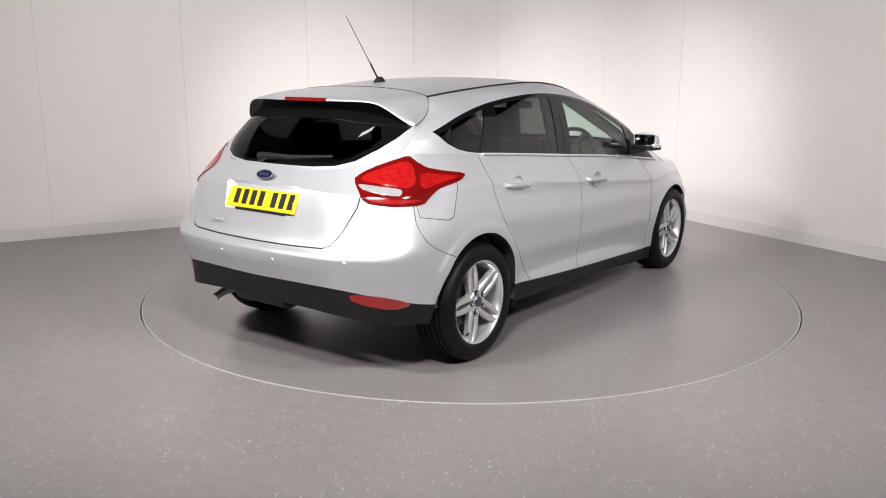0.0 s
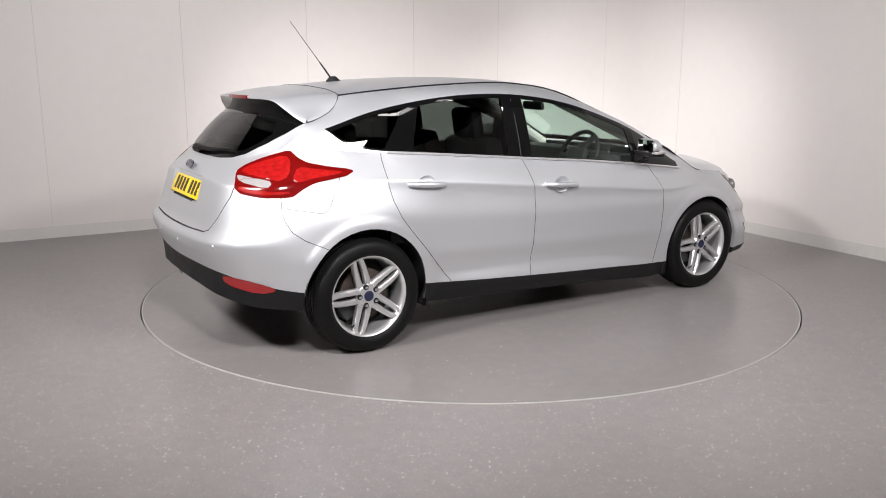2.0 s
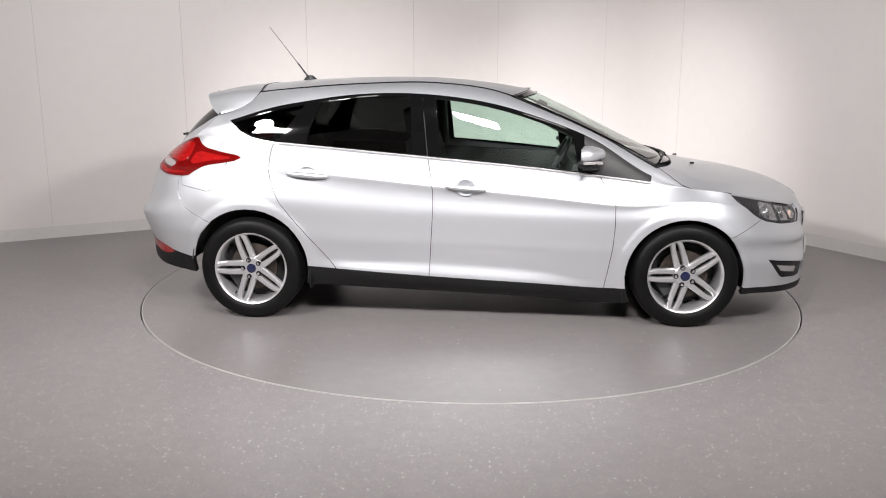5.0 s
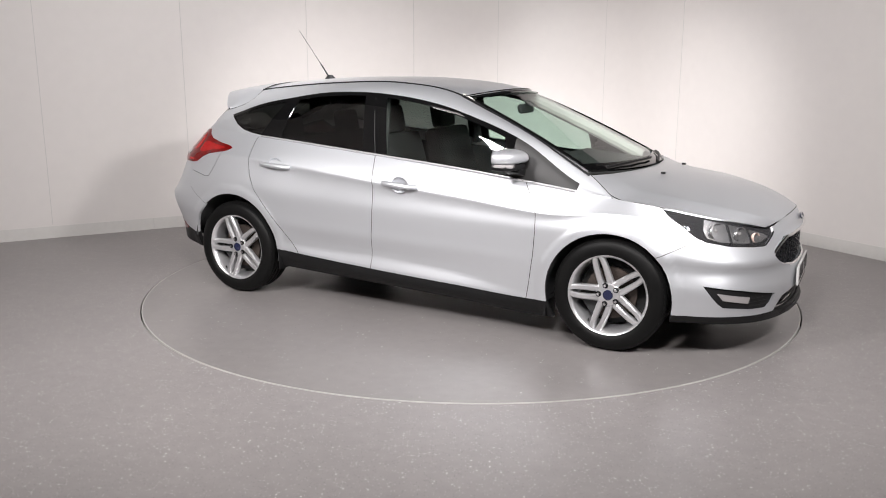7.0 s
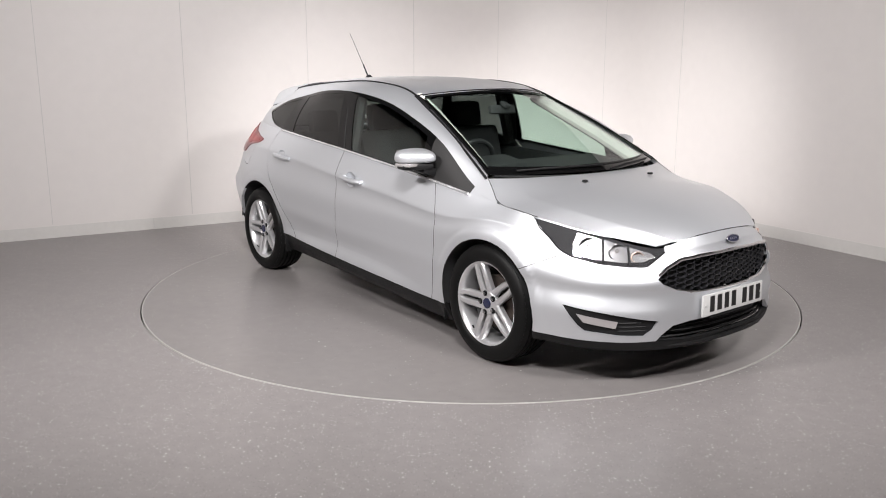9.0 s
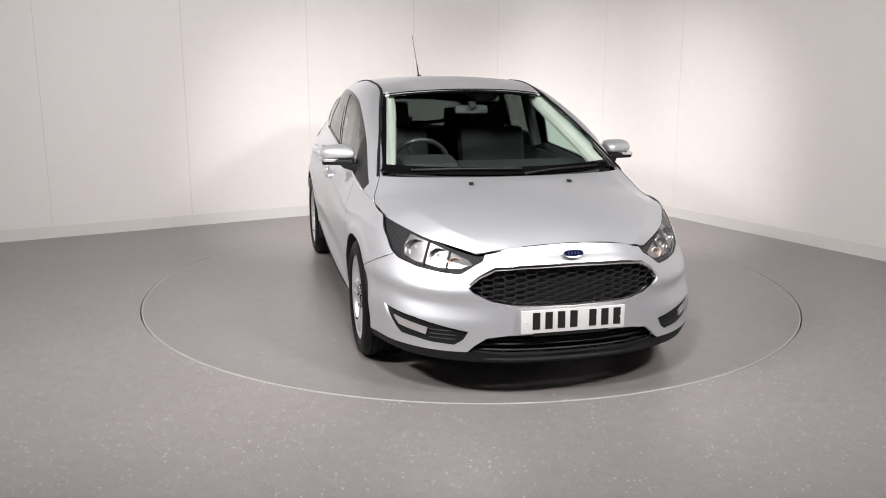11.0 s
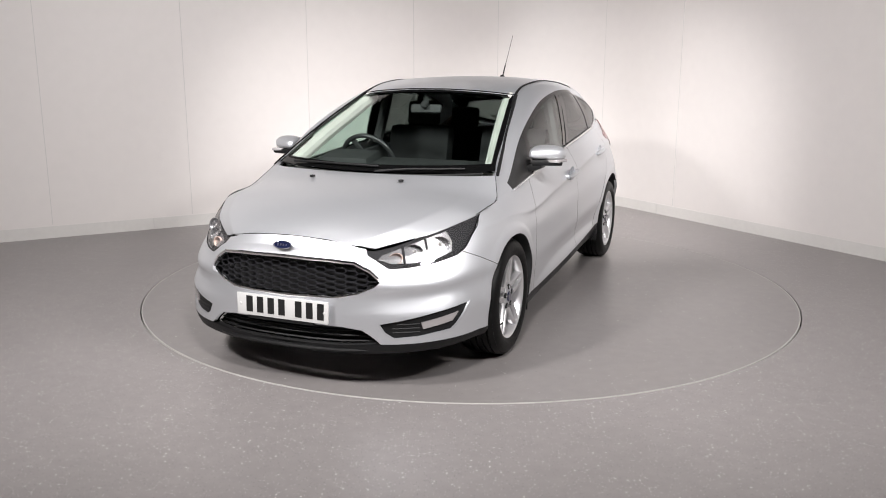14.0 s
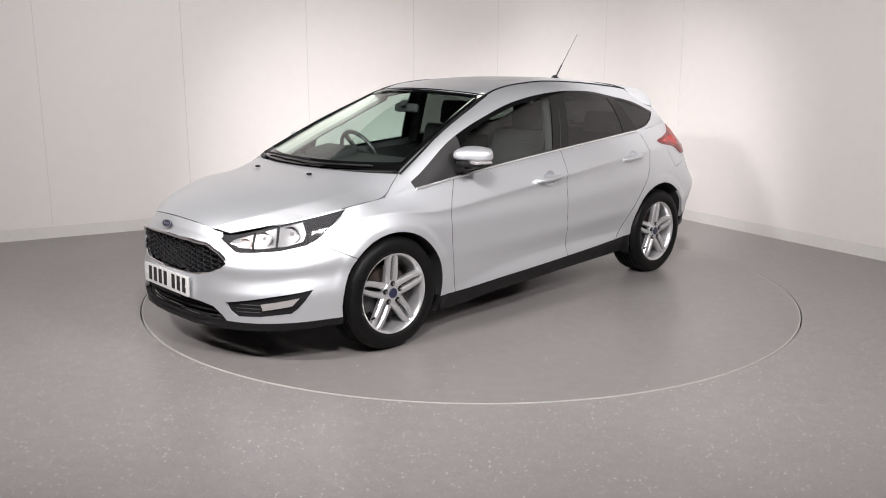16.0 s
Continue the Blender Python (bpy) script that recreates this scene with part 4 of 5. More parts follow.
# fog lamp recesses
fogs = skin("fog_recess", LOW, groups["fog"], BLACK, car, shift=-.014, label="black fog lamp surround")
FOGLENS = [(-1.37, .312), (-1.385, .345), (-1.10, .378), (-1.15, .338)]
cut(LOW, FOGLENS, FCORNER, nose, True)
lens = [f for f in LOW.faces if nose(f.calc_center_median()) and inside(FCORNER(f.calc_center_median()), FOGLENS)]
skin("fog_lamp", LOW, lens, CLEARLENS, fogs, shift=-.006, thick=.012, label="clear fog lamp lens")
for k, v in enumerate((.298, .318, .338)):
    for s in (1, -1):
        pts = []
        for u in np.linspace(-1.58 + k * .01, -1.40, 6):
            p, n = surface_point(LOW, FCORNER, u, v, lambda c: c.x > 1.7 and c.z < .5)
            p = p - n * .016
            pts.append(Vector((p.x, s * p.y, v)))
        part("fog_slat", tube(pts, .005, 6), BLACK, fogs[0 if s > 0 else 1])

# grille: black sheet in place of the shaded space behind, honeycomb bars, bright frame
skin("grille_shade", LOW, groups["grille"], PIT, car, shift=-.05, joined=True, label="black sheet for the shade behind the grille")
def nose_x(y):
    return float(np.interp(abs(y), [0, .15, .30, .42, .50], [2.205, 2.20, 2.178, 2.132, 2.09]))


def loop_of(poly, grow=0.0):
    half = poly[1:-1]
    pts = [(0, poly[0][1])] + half + [(0, poly[-1][1])]
    ring = pts + [(-u, v) for u, v in half[::-1]]
    out = []
    for (u0, v0), (u1, v1) in zip(ring, ring[1:] + ring[:1]):
        for k in range(6):
            out.append((u0 + (u1 - u0) * k / 6, v0 + (v1 - v0) * k / 6))
    return out


gl = loop_of(GRILLE)
part("grille_frame", tube([Vector((nose_x(u) + .006, u, v)) for u, v in gl], .0085, 8, closed=True), CHROME, car, "chrome grille surround")
bm = bmesh.new()
cell_w, cell_h = .062, .027
ring_poly = gl
for r in range(-4, 9):
    for q in range(-12, 13):
        y0, z0 = q * cell_w * .78, .462 + (r + .5 * (q % 2)) * cell_h
        pts = [(y0 - cell_w * .5, z0), (y0 - cell_w * .28, z0 + cell_h * .5), (y0 + cell_w * .28, z0 + cell_h * .5), (y0 + cell_w * .5, z0)]
        for (ya, za), (yb, zb) in zip(pts[:-1], pts[1:]):
            if inside((ya, za), ring_poly) and inside((yb, zb), ring_poly):
                d = Vector((0, yb - ya, zb - za))
                mid = Vector(((nose_x(ya) + nose_x(yb)) / 2 - .014, (ya + yb) / 2, (za + zb) / 2))
                a = math.atan2(zb - za, yb - ya)
                box(bm, (.009, d.length + .004, .0055), Matrix.Translation(mid) @ Matrix.Rotation(a, 4, "X"))
part("grille_mesh", bm, GRILLEBLACK, car, "gloss black honeycomb grille", smooth=False)
# sheet coloured near-black for the shade inside the lower opening
skin("intake_shade", LOW, groups["intake"], PIT, car, shift=-.05, joined=True, label="black sheet for the shade inside the lower intake")
part("intake_frame", tube([Vector((nose_x(u) + .004, u, v)) for u, v in loop_of(INTAKE)], .009, 8, closed=True), BLACK, car, "black edge of the lower intake")
for z in (.252, .280, .306):
    w = float(np.interp(z, [.24, .315], [.47, .39]))
    pts = [Vector((nose_x(y) - .012, y, z)) for y in np.linspace(-w, w, 21)]
    part("intake_slat", tube(pts, .0075, 6, squash=.7), BLACK, car)
pts = [(y, .205 + .012 * (abs(y) < .36)) for y in np.linspace(-.60, .60, 25)]
part("splitter_edge", tube([Vector((nose_x(min(abs(y), .5)) + .010 - max(0, abs(y) - .5) * .9, y, .212 + .02 * max(0, abs(y) - .36))) for y, _ in pts], .014, 8, squash=.8), BLACK, car, "black protruding lip")


# --- plates, badges
def number_plate(x, z, tilt, face, name_label, sign):
    m = Matrix.Translation((x, 0, z)) @ Matrix.Rotation(radians(tilt), 4, "Y")
    bm = bmesh.new()
    box(bm, (.012, .512, .108), m, .003)
    plate = part("number_plate", bm, face, car, name_label)
    y = -.208
    for k in range(7):
        wd = .050
        bm = bmesh.new()
        yy = (y + wd / 2) * sign
        box(bm, (.002, wd * .72, .079), m @ Matrix.Translation((sign * .0068, yy, .004)))
        part("bar", bm, INK, plate, smooth=False)
        y += .061 if k != 3 else .094
    bm = bmesh.new()
    box(bm, (.010, .37, .014), m @ Matrix.Translation((-sign * .001, -.01, -.062)))
    part("plate_holder", bm, BLACK, plate)
    for yy in (-.235, .235):
        bm = bmesh.new()
        bmesh.ops.create_uvsphere(bm, u_segments=10, v_segments=6, radius=.007, matrix=m @ Matrix.Translation((sign * .006, yy, 0)) @ Matrix.Diagonal((.5, 1, 1, 1)))
        part("screw", bm, face, plate)


number_plate(2.226, .398, -2, WHITEPLATE, "white front plate with dark bars", 1)
number_plate(-2.039, .874, 26, YELLOW, "yellow rear plate with dark bars", -1)


def badge(m, a, b, parent, name="badge"):
    pts = [(a * math.cos(t), b * math.sin(t)) for t in np.linspace(0, 2 * math.pi, 32, endpoint=False)]
    part(name, prism(pts, .007, m), BLUE, parent, "dark blue oval emblem")
    ring = [m @ Vector((a * math.cos(t), b * math.sin(t), .007)) for t in np.linspace(0, 2 * math.pi, 32, endpoint=False)]
    part("badge_ring", tube(ring, .0026 if a > .04 else .0015, 6, closed=True), CHROME, parent)
    bm = bmesh.new()
    for k in range(4):
        box(bm, (a * .16, b * (.8 if k == 0 else .5), .002), m @ Matrix.Translation((-a * .5 + k * a * .32, 0, .0075)))
    part("emblem_mark", bm, CHROME, parent, smooth=False)


badge(Matrix.Translation((2.196, 0, .703)) @ look((0, 0, 0), (-1, 0, -.42)).to_3x3().to_4x4(), .048, .019, car)
badge(Matrix.Translation((-2.010, 0, 1.000)) @ look((0, 0, 0), (1, 0, -.55)).to_3x3().to_4x4(), .056, .023, car)
bm = bmesh.new()
for k in range(5):
    box(bm, (.003, .014, .011 if k else .016), Matrix.Translation((-2.103, .345 - k * .024, .757)) @ Matrix.Rotation(radians(14), 4, "Y"))
part("model_script", bm, ALLOY, car, "small chrome marks", smooth=False)


# --- wheels
def wheel_bits():
    root = new("wheel")
    root.parent = car
    R = .319
    prof = [(.222, -.105), (.232, -.112), (.250, -.118), (.280, -.117), (.300, -.108), (.312, -.092), (R - .001, -.070)]
    grooves = []
    for y in (-.062, -.028, .008, .042):
        grooves += [(R, y), (R, y + .020), (R - .008, y + .022), (R - .008, y + .030)]
    prof += grooves + [(R, .074), (.312, .092), (.303, .104), (.296, .110), (.280, .116), (.262, .119), (.250, .118), (.240, .115), (.231, .110), (.224, .103)]
    vs, fs = spin(prof, 72)
    part("tyre", bm_from(vs, fs), RUBBER, root, "black rubber tyre")
    bm = bmesh.new()
    for k in range(60):
        for y in (-.083, .083):
            a = 2 * math.pi * (k + (.5 if y < 0 else 0)) / 60
            box(bm, (.021, .030, .011), Matrix.Rotation(a, 4, "Y") @ Matrix.Translation((0, y, .3085)) @ Matrix.Rotation(radians(-18 if y > 0 else 18), 4, "X"))
    tagged(part("tread", bm, RUBBER, root, smooth=False), "black shoulder tread blocks of the tyre", kind="stuff")
    prof = [(.195, -.10), (.200, .02), (.206, .075), (.214, .096), (.222, .104), (.229, .106), (.231, .101), (.228, .094), (.222, -.10)]
    vs, fs = spin(prof, 72)
    part("rim", bm_from(vs, fs), ALLOY, root, "silver alloy rim")
    # two prongs a spoke, which meet at the rim
    bm = bmesh.new()
    for s in (-1, 1):
        secs = []
        for r, yc, w, h in ((.030, .0215, .0215, .078), (.062, .0255, .0195, .084), (.085, .0268, .0175, .088), (.125, .0270, .0162, .093), (.163, .0262, .0155, .0965), (.197, .0225, .0152, .099), (.212, .0180, .0155, .0995), (.223, .0150, .0148, .100)):
            c = s * yc
            secs.append([(r, c - w, h - .034), (r, c - w, h - .010), (r, c - w * .55, h), (r, c + w * .55 * 1, h - .001), (r, c + w, h - .010), (r, c + w, h - .034)])
        rows = []
        for sec in secs:
            rows.append([bm.verts.new((q[0], q[2], q[1])) for q in sec])
        for a, b in zip(rows[:-1], rows[1:]):
            for k in range(6):
                k2 = (k + 1) % 6
                bm.faces.new((a[k], a[k2], b[k2], b[k]))
        bm.faces.new(rows[0])
        bm.faces.new(rows[-1][::-1])
    first = part("spoke", bm, ALLOY, root)
    first.matrix_basis = Matrix.Rotation(math.pi, 4, "Y")
    for k in range(1, 5):
        o = first.copy()
        scene.collection.objects.link(o)
        o.matrix_basis = Matrix.Rotation(math.pi + k * 2 * math.pi / 5, 4, "Y")
    vs, fs = spin([(.0, .060), (.066, .060), (.068, .080), (.060, .088), (.036, .090), (.0, .090)], 32)
    part("hub", bm_from(vs, fs), ALLOY, root)
    vs, fs = spin([(.0285, .088), (.0285, .094), (.026, .0965), (.0, .0975)], 24)
    part("centre_cap", bm_from(vs, fs), BLUE, root, "dark blue centre cap")
    for k in range(5):
        a = math.pi + k * 2 * math.pi / 5
        # flat black disc gives the dark of the recess round each nut
        vs, fs = spin([(.0, .0915), (.0155, .0915), (.0155, .085)], 16)
        part("nut_recess_shade", bm_from([(v[0] + .054 * math.cos(a), v[1], v[2] + .054 * math.sin(a)) for v in vs], fs), BLACK, root)
        vs, fs = spin([(.0, .102), (.006, .102), (.0095, .098), (.0095, .080)], 6)
        o = part("wheel_nut", bm_from([(v[0] + .054 * math.cos(a), v[1], v[2] + .054 * math.sin(a)) for v in vs], fs), CHROME, root)
    vs, fs = spin([(.05, .028), (.145, .028), (.145, .005), (.05, .005)], 40, close=True)
    part("brake_disc", bm_from(vs, fs), RUST, root, "rusty brake disc")
    bm = bmesh.new()
    box(bm, (.09, .06, .15), Matrix.Translation((.125, .005, .02)), .012)
    part("brake_caliper", bm, TRIM, root)
    vs, fs = spin([(.0, -.02), (.19, -.02), (.19, -.10), (.0, -.10)], 32)
    part("backing_plate", bm_from(vs, fs), PIT, root)
    tube_pts = [Vector((.196 * math.cos(-.35), .088, .196 * math.sin(-.35))), Vector((.176 * math.cos(-.35), .104, .176 * math.sin(-.35)))]
    part("valve", tube(tube_pts, .0045, 6), BLACK, root)
    return root


wheel = wheel_bits()
wheel.matrix_basis = pose(1.324, .770, .317)
spots = [(1.324, -.770, 180, 36), (-1.324, .765, 0, 18), (-1.324, -.765, 180, 36)]
for x, y, turn, spin_a in spots:
    copy_thing(wheel, pose(x, y, .317, 0, 0, turn) @ Matrix.Rotation(radians(spin_a), 4, "Y"))
wheel.matrix_basis = pose(1.324, .770, .317) @ Matrix.Rotation(radians(18), 4, "Y")

# wheel wells
for cx, cz, r in ((1.318, .308, .356), (-1.330, .330, .364)):
    for s in (1, -1):
        vs, fs = [], []
        n = 40
        for i in range(n + 1):
            a = radians(-12 + (204 if cx > 0 else 186) * i / n)
            for y, rr in ((.905, r - .001), (.86, r + .004), (.62, r + .008), (.52, r + .008), (.52, .02)):
                yy = y
                if y > .9:
                    yy = float(surface_point(LOW, SIDE, cx + r * math.cos(a), cz + r * math.sin(a), lambda c: c.y > .6)[0].y) - .003
                vs.append((cx + rr * math.cos(a), s * yy, cz + rr * math.sin(a)))
        for i in range(n):
            for k in range(4):
                fs.append((i * 5 + k, i * 5 + k + 1, (i + 1) * 5 + k + 1, (i + 1) * 5 + k))
        mesh_object("wheel_arch_liner", vs, fs, TRIM, car, "black wheel arch liner")

# underbody and inner shell
bm = bmesh.new()
box(bm, (1.90, 1.50, .06), Matrix.Translation((0, 0, .24)), .01)
box(bm, (3.5, 1.00, .06), Matrix.Translation((0.10, 0, .30)), .01)
box(bm, (.56, .96, .03), Matrix.Translation((1.79, 0, .222)), .008)
box(bm, (.44, .98, .03), Matrix.Translation((-1.79, 0, .385)), .008)
part("underbody", bm, PIT, car, "dark underbody")
part("exhaust_tip", tube([Vector((-1.80, .47, .30)), Vector((-1.93, .49, .285)), Vector((-1.985, .495, .262))], .022, 12), ALLOY, car, "short steel exhaust tip")
vs, fs = spin([(.0, -.20), (.085, -.20), (.10, -.17), (.10, .17), (.085, .20), (.0, .20)], 20)
part("silencer", bm_from([(v[0] * 1.1 - 1.75, v[1] + .30, v[2] * .8 + .29) for v in vs], fs), TRIM, car, "dark exhaust silencer")
for s in (1, -1):
    for x, z in ((.955, .20), (-.955, .26)):
        bm = bmesh.new()
        box(bm, (.012, .16, .12), Matrix.Translation((x, s * .78, z)), .004)
        part("mud_flap", bm, BLACK, car)


# --- cabin
def seat(x, y, w, rear=False):
    bm = bmesh.new()
    box(bm, (.50, w, .16), Matrix.Translation((x, y, .50)) @ Matrix.Rotation(radians(-6), 4, "Y"), .05)
    part("seat_cushion", bm, FABRIC, car, "charcoal cloth seat")
    bm = bmesh.new()
    h = .62 if not rear else .56
    box(bm, (.14, w, h), Matrix.Translation((x - .30, y, .50 + h / 2)) @ Matrix.Rotation(radians(-16), 4, "Y"), .05)
    part("seat_backrest", bm, FABRIC, car, "charcoal cloth backrest")


def headrest(x, y, z, w=.25):
    bm = bmesh.new()
    box(bm, (.09, w, .19), Matrix.Translation((x, y, z)) @ Matrix.Rotation(radians(-10), 4, "Y"), .038)
    pad = part("headrest", bm, FABRIC, car, "charcoal cloth headrest")
    bm = tube([Vector((x - .012, y - .05, z - .20)), Vector((x, y - .05, z - .07))], .006)
    part("headrest_post", bm, CHROME, pad)
    bm = tube([Vector((x - .012, y + .05, z - .20)), Vector((x, y + .05, z - .07))], .006)
    part("headrest_post", bm, CHROME, pad)


for y in (.37, -.37):
    seat(.05, y, .50)
    headrest(-.36, y, 1.20)
seat(-.85, 0, 1.24, True)
for y in (.36, -.36):
    headrest(-1.22, y, 1.12, .24)
bm = bmesh.new()
box(bm, (.62, 1.36, .30), Matrix.Translation((.93, 0, .80)) @ Matrix.Rotation(radians(6), 4, "Y"), .06)
part("dashboard", bm, TRIM, car, "dark grey dashboard")
bm = bmesh.new()
box(bm, (.26, 1.16, .03), Matrix.Translation((1.08, 0, .905)) @ Matrix.Rotation(radians(6), 4, "Y"), .012)
part("scuttle_top", bm, TRIM, car)
bm = bmesh.new()
box(bm, (.22, .34, .09), Matrix.Translation((.82, -.37, .965)) @ Matrix.Rotation(radians(10), 4, "Y"), .035)
part("instrument_cowl", bm, TRIM, car)
centre = Vector((.57, -.37, .935))
m = Matrix.Translation(centre) @ Matrix.Rotation(radians(-65), 4, "Y")
hoop = part("steering_wheel", tube([m @ Vector((.185 * math.cos(t), .185 * math.sin(t), 0)) for t in np.linspace(0, 2 * math.pi, 40, endpoint=False)], .015, 8, closed=True), material("wheel_leather", (.03, .03, .032), .35), car, "black leather steering wheel")
bm = bmesh.new()
box(bm, (.12, .17, .05), m @ Matrix.Translation((0, 0, .01)), .02)
for a in (90, 210, 330):
    box(bm, (.13, .035, .02), m @ Matrix.Rotation(radians(a), 4, "Z") @ Matrix.Translation((.11, 0, .005)), .006)
part("steering_boss", bm, TRIM, hoop)
for s in (1, -1):
    bm = bmesh.new()
    box(bm, (1.95, .05, .42), Matrix.Translation((-.15, s * .735, .735)) @ Matrix.Rotation(radians(2.3), 4, "Y"), .02)
    part("door_lining", bm, TRIM, car, "dark door lining")
    for x0, z0, x1, z1, yb, yt in ((-.225, .98, -.25, 1.37, .705, .612),):
        part("pillar_trim", tube([Vector((x0, s * yb, z0)), Vector((x1, s * yt, z1))], .04, 8), TRIM, car)
    part("pillar_trim", tube([Vector((1.08, s * .655, .94)), Vector((.76, s * .590, 1.105)), Vector((.42, s * .525, 1.265)), Vector((.24, s * .50, 1.345))], .042, 10), LINING, car, "grey pillar trim")
lining = half_patch(ROOF_EDGE, ROOF_MID, 2.4, 30, 14) * np.array([1, .99, 1]) - np.array([.02, 0, .03])
sheet("roof_lining", lining[1:-1], LINING, "pale grey roof lining", thick=.004)
bm = bmesh.new()
box(bm, (.40, 1.10, .02), Matrix.Translation((-1.52, 0, 1.00)), .006)
part("parcel_shelf", bm, TRIM, car)
bm = bmesh.new()
box(bm, (.035, .22, .060), Matrix.Translation((.46, 0, 1.275)) @ Matrix.Rotation(radians(-15), 4, "Y"), .02)
box(bm, (.07, .05, .03), Matrix.Translation((.49, 0, 1.306)) @ Matrix.Rotation(radians(25), 4, "Y"), .02)
part("rear_view_mirror", bm, TRIM, car)


# --- outside fittings
def door_mirror(s):
    bm = bmesh.new()
    bmesh.ops.create_uvsphere(bm, u_segments=28, v_segments=18, radius=1.0)
    for v in bm.verts:
        x, y, z = v.co
        sg = lambda q, e: math.copysign(abs(q) ** e, q)
        x, y, z = sg(x, .72), sg(y, .60), sg(z, .66)
        if x < -.45:
            x = -.45
        taper = 1 - .12 * max(0, y)
        v.co = Vector((.722 - .030 * y + (.078 - .020 * y) * x, s * (.898 + .100 * y), 1.036 + (.056 if z > 0 else .032) * z * taper * (1 - .22 * max(0, x))))
    shell = part("mirror_shell", bm, PAINT, car, "silver door mirror cap")
    bm = bmesh.new()
    box(bm, (.006, .164, .086), Matrix.Translation((.684, s * .898, 1.040)) @ Matrix.Rotation(radians(s * 11), 4, 'Z'), .002)
    part("mirror_glass", bm, MIRROR, shell, "mirror glass")
    bm = bmesh.new()
    box(bm, (.115, .185, .036), Matrix.Translation((.728, s * .892, .992)) @ Matrix.Rotation(radians(s * 14), 4, "Z"), .014)
    box(bm, (.10, .12, .045), Matrix.Translation((.74, s * .815, .962)) @ Matrix.Rotation(radians(s * 18), 4, "X"), .012)
    part("mirror_foot", bm, BLACK, shell, "black mirror foot")
    bm = bmesh.new()
    box(bm, (.112, .098, .018), Matrix.Translation((.730, s * .947, 1.003)) @ Matrix.Rotation(radians(s * -14), 4, "Z"), .008)
    part("mirror_indicator", bm, CLEARLENS, shell, "clear side indicator")


for s in (1, -1):
    door_mirror(s)


def door_handle(x, z, y, s, tilt, parent):
    pts = [Vector((x + t * .118, s * (y + .030 - .014 * (abs(t) ** 4) * 1.2), z - t * .118 * tilt)) for t in np.linspace(-1, 1, 13)]
    rad = [.0125 + .004 * (1 - abs(t) ** 3) for t in np.linspace(-1, 1, 13)]
    part("handle", tube(pts, rad, 10, squash=1.0), PAINT, parent, "silver pull handle")
    for q in (-.105, .105):
        bm = bmesh.new()
        box(bm, (.03, .05, .022), Matrix.Translation((x + q, s * (y + .003), z - q * tilt)), .008)
        part("handle_foot", bm, PAINT, parent)
    vs, fs = [], []
    n = 24
    prof = [(1.0, .0015), (.85, -.006), (.5, -.013), (.0, -.016)]
    for r, d in prof:
        for i in range(n):
            t = 2 * math.pi * i / n
            vs.append((x + .058 * r * math.cos(t), s * (y + .008 + d), z + .050 * r * math.sin(t)))
    for k in range(3):
        for i in range(n):
            j = (i + 1) % n
            fs.append((k * n + i, k * n + j, (k + 1) * n + j, (k + 1) * n + i))
    part("handle_cup", bm_from(vs, fs), PAINT, parent, "hollow behind the handle")


for i, s in enumerate((1, -1)):
    door_handle(.005, .840, .868, s, .07, door_front[i])
    door_handle(-.955, .905, .852, s, .07, door_rear[i])

# aerial
part("aerial_foot", bm_from(*spin([(.0, .030), (.014, .028), (.030, .010), (.036, .0), (.0, .0)], 16, "z")), BLACK, car, "black aerial foot").matrix_basis = pose(-1.11, 0, 1.447, 0, -4, 0) @ Matrix.Diagonal((1.5, .8, 1.3, 1))
part("aerial", tube([Vector((-1.125, 0, 1.475)), Vector((-1.19, 0, 1.562)), Vector((-1.195, 0, 1.568)), Vector((-1.380, 0, 1.806))], [.006, .005, .0024, .0017], 8), BLACK, car, "thin black roof aerial")

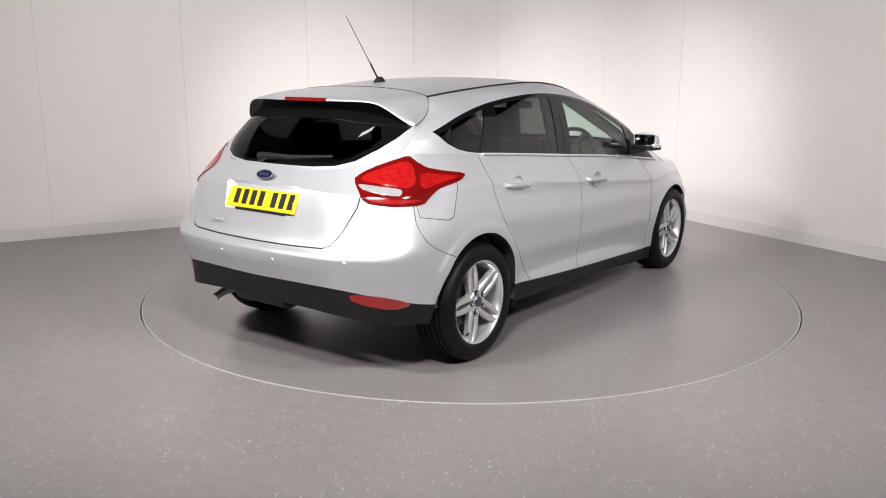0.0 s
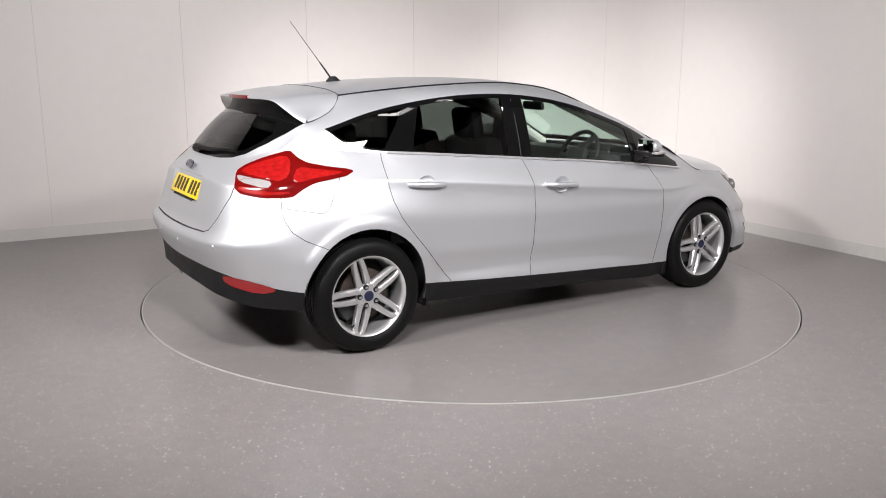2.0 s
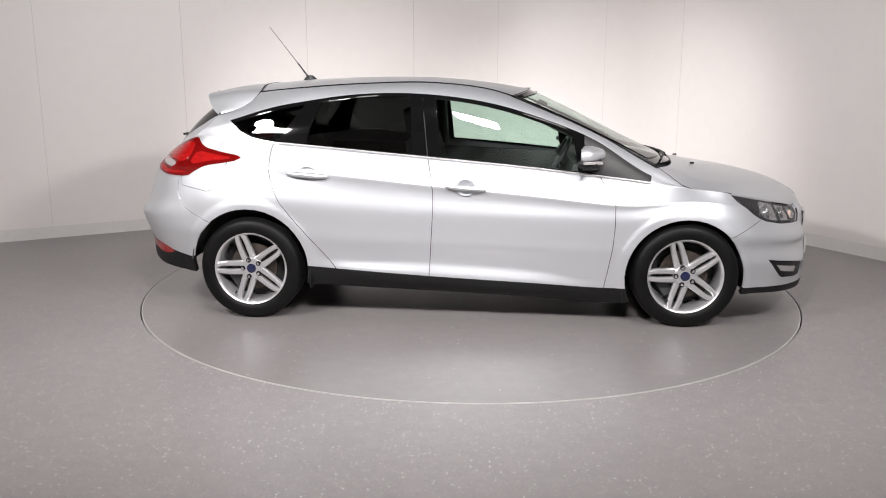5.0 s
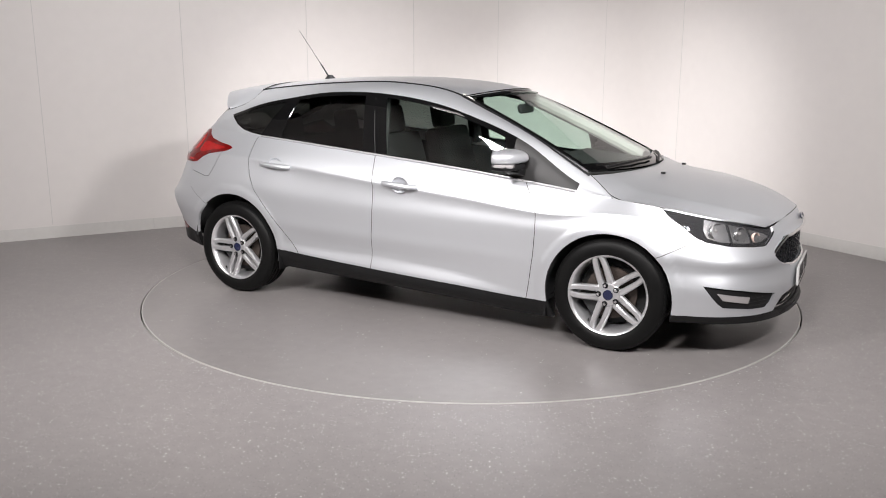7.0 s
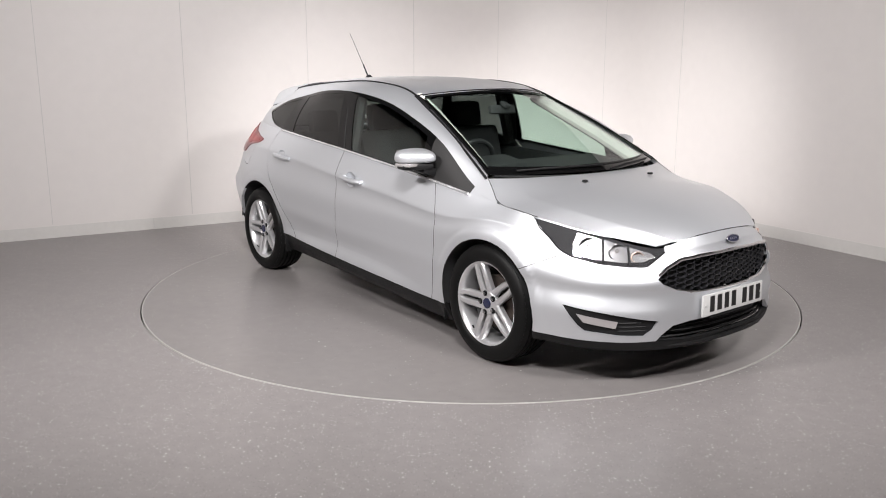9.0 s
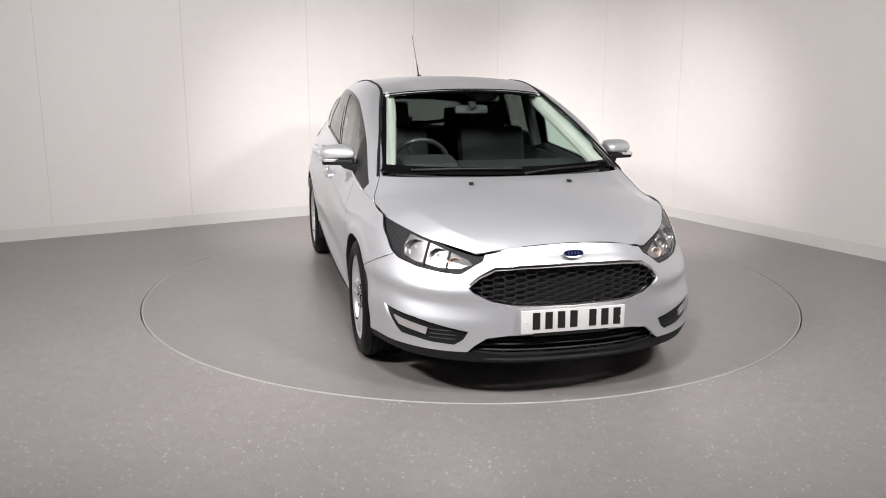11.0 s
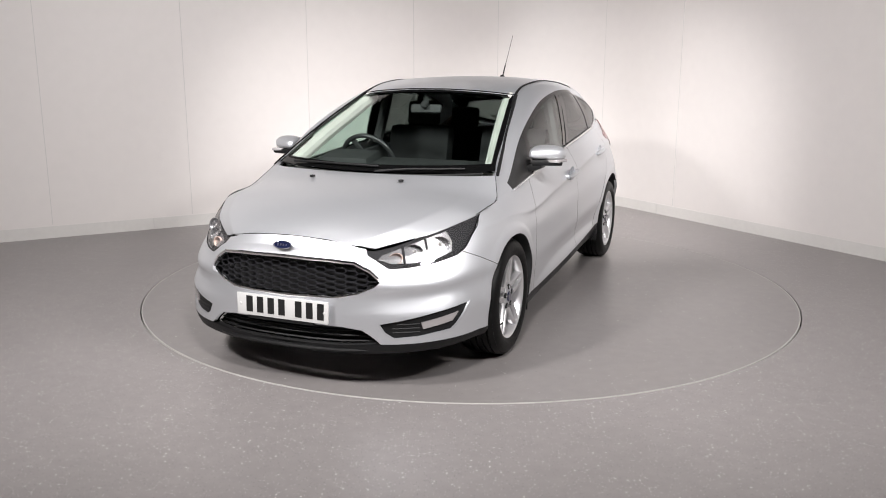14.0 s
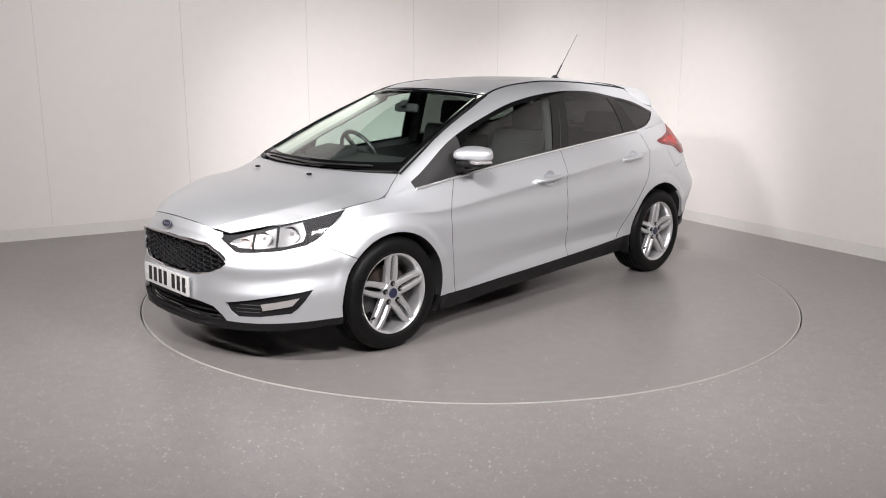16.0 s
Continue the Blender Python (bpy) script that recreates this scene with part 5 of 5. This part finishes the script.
# wipers, washer jets, cowl
def along_screen(t, v, lift):
    """Point on the windscreen, t up from its foot, v across (-1..1)."""
    i = int(min(max(t, 0), 1) * (wn - 1))
    k = int(min(abs(v), 1) * (wm - 1))
    p = Vector(ws[i, k])
    return Vector((p.x + lift * .4, math.copysign(p.y, v), p.z + lift))
part("wiper", tube([along_screen(.04, -.80, .012), along_screen(.075, -.4, .014), along_screen(.07, -.05, .014), along_screen(.055, .10, .012)], .007, 6), BLACK, car, "black windscreen wiper")
part("wiper", tube([along_screen(.02, .12, .012), along_screen(.05, .35, .014), along_screen(.045, .62, .014), along_screen(.035, .80, .012)], .007, 6), BLACK, car, "black windscreen wiper")
for y in (.277, -.277):
    bm = bmesh.new()
    box(bm, (.026, .022, .012), Matrix.Translation((1.453, y, .936)), .004)
    part("washer_jet", bm, BLACK, car, "small black washer jet")
part("rear_wiper", tube([Vector((-1.935, .115, 1.078)), Vector((-1.938, .06, 1.088)), Vector((-1.93, -.1, 1.088)), Vector((-1.89, -.36, 1.105))], [.028, .018, .013, .007], 8), BLACK, car, "black rear wiper arm")
bm = bmesh.new()
box(bm, (.03, .30, .021), Matrix.Translation((-1.705, 0, 1.370)) @ Matrix.Rotation(radians(8), 4, "Y"), .005)
part("brake_light", bm, REDLENS, car, "red high-level brake light")
for y, z in ((.19, .612), (-.19, .612), (.60, .628), (-.60, .628)):
    p, n = surface_point(LOW, FRONT, abs(y), z, lambda c: c.x < -1.9)
    vs, fs = spin([(.0, .003), (.008, .003), (.010, .0), (.012, -.001)], 14, "z")
    m = Matrix.Translation((p.x, math.copysign(p.y, y), p.z)) @ Vector((n.x, math.copysign(n.y, y), n.z)).to_track_quat("Z", "Y").to_matrix().to_4x4()
    part("parking_sensor", bm_from([m @ Vector(v) for v in vs], fs), PAINT, car)


# ---- what moves: the disc turns and carries the car ----
OFFSET = Vector((0.017, -0.1196, 0.0))


def heading(t):
    """Degrees of the car's nose from the x axis: a short start, then an even turn."""
    if t >= 1.0:
        return 46.06 - 12.037 * (t - 1.0)
    return float(np.interp(t, [0, .25, .5, .75, 1.0], [55.3, 53.75, 51.5, 48.95, 46.06]))


def motions():
    times = [0.0, 0.25, 0.5, 0.75] + [1.0 + 0.5 * i for i in range(31)]
    rows = []
    for t in times:
        a = heading(t)
        p = Matrix.Rotation(radians(a), 3, "Z") @ OFFSET
        rows.append((t, pose(p.x, p.y, 0.0, 0, 0, a)))
    walk(car, rows)
    walk(turntable, [(t, pose(0, 0, 0, 0, 0, heading(t))) for t in times])


motions()
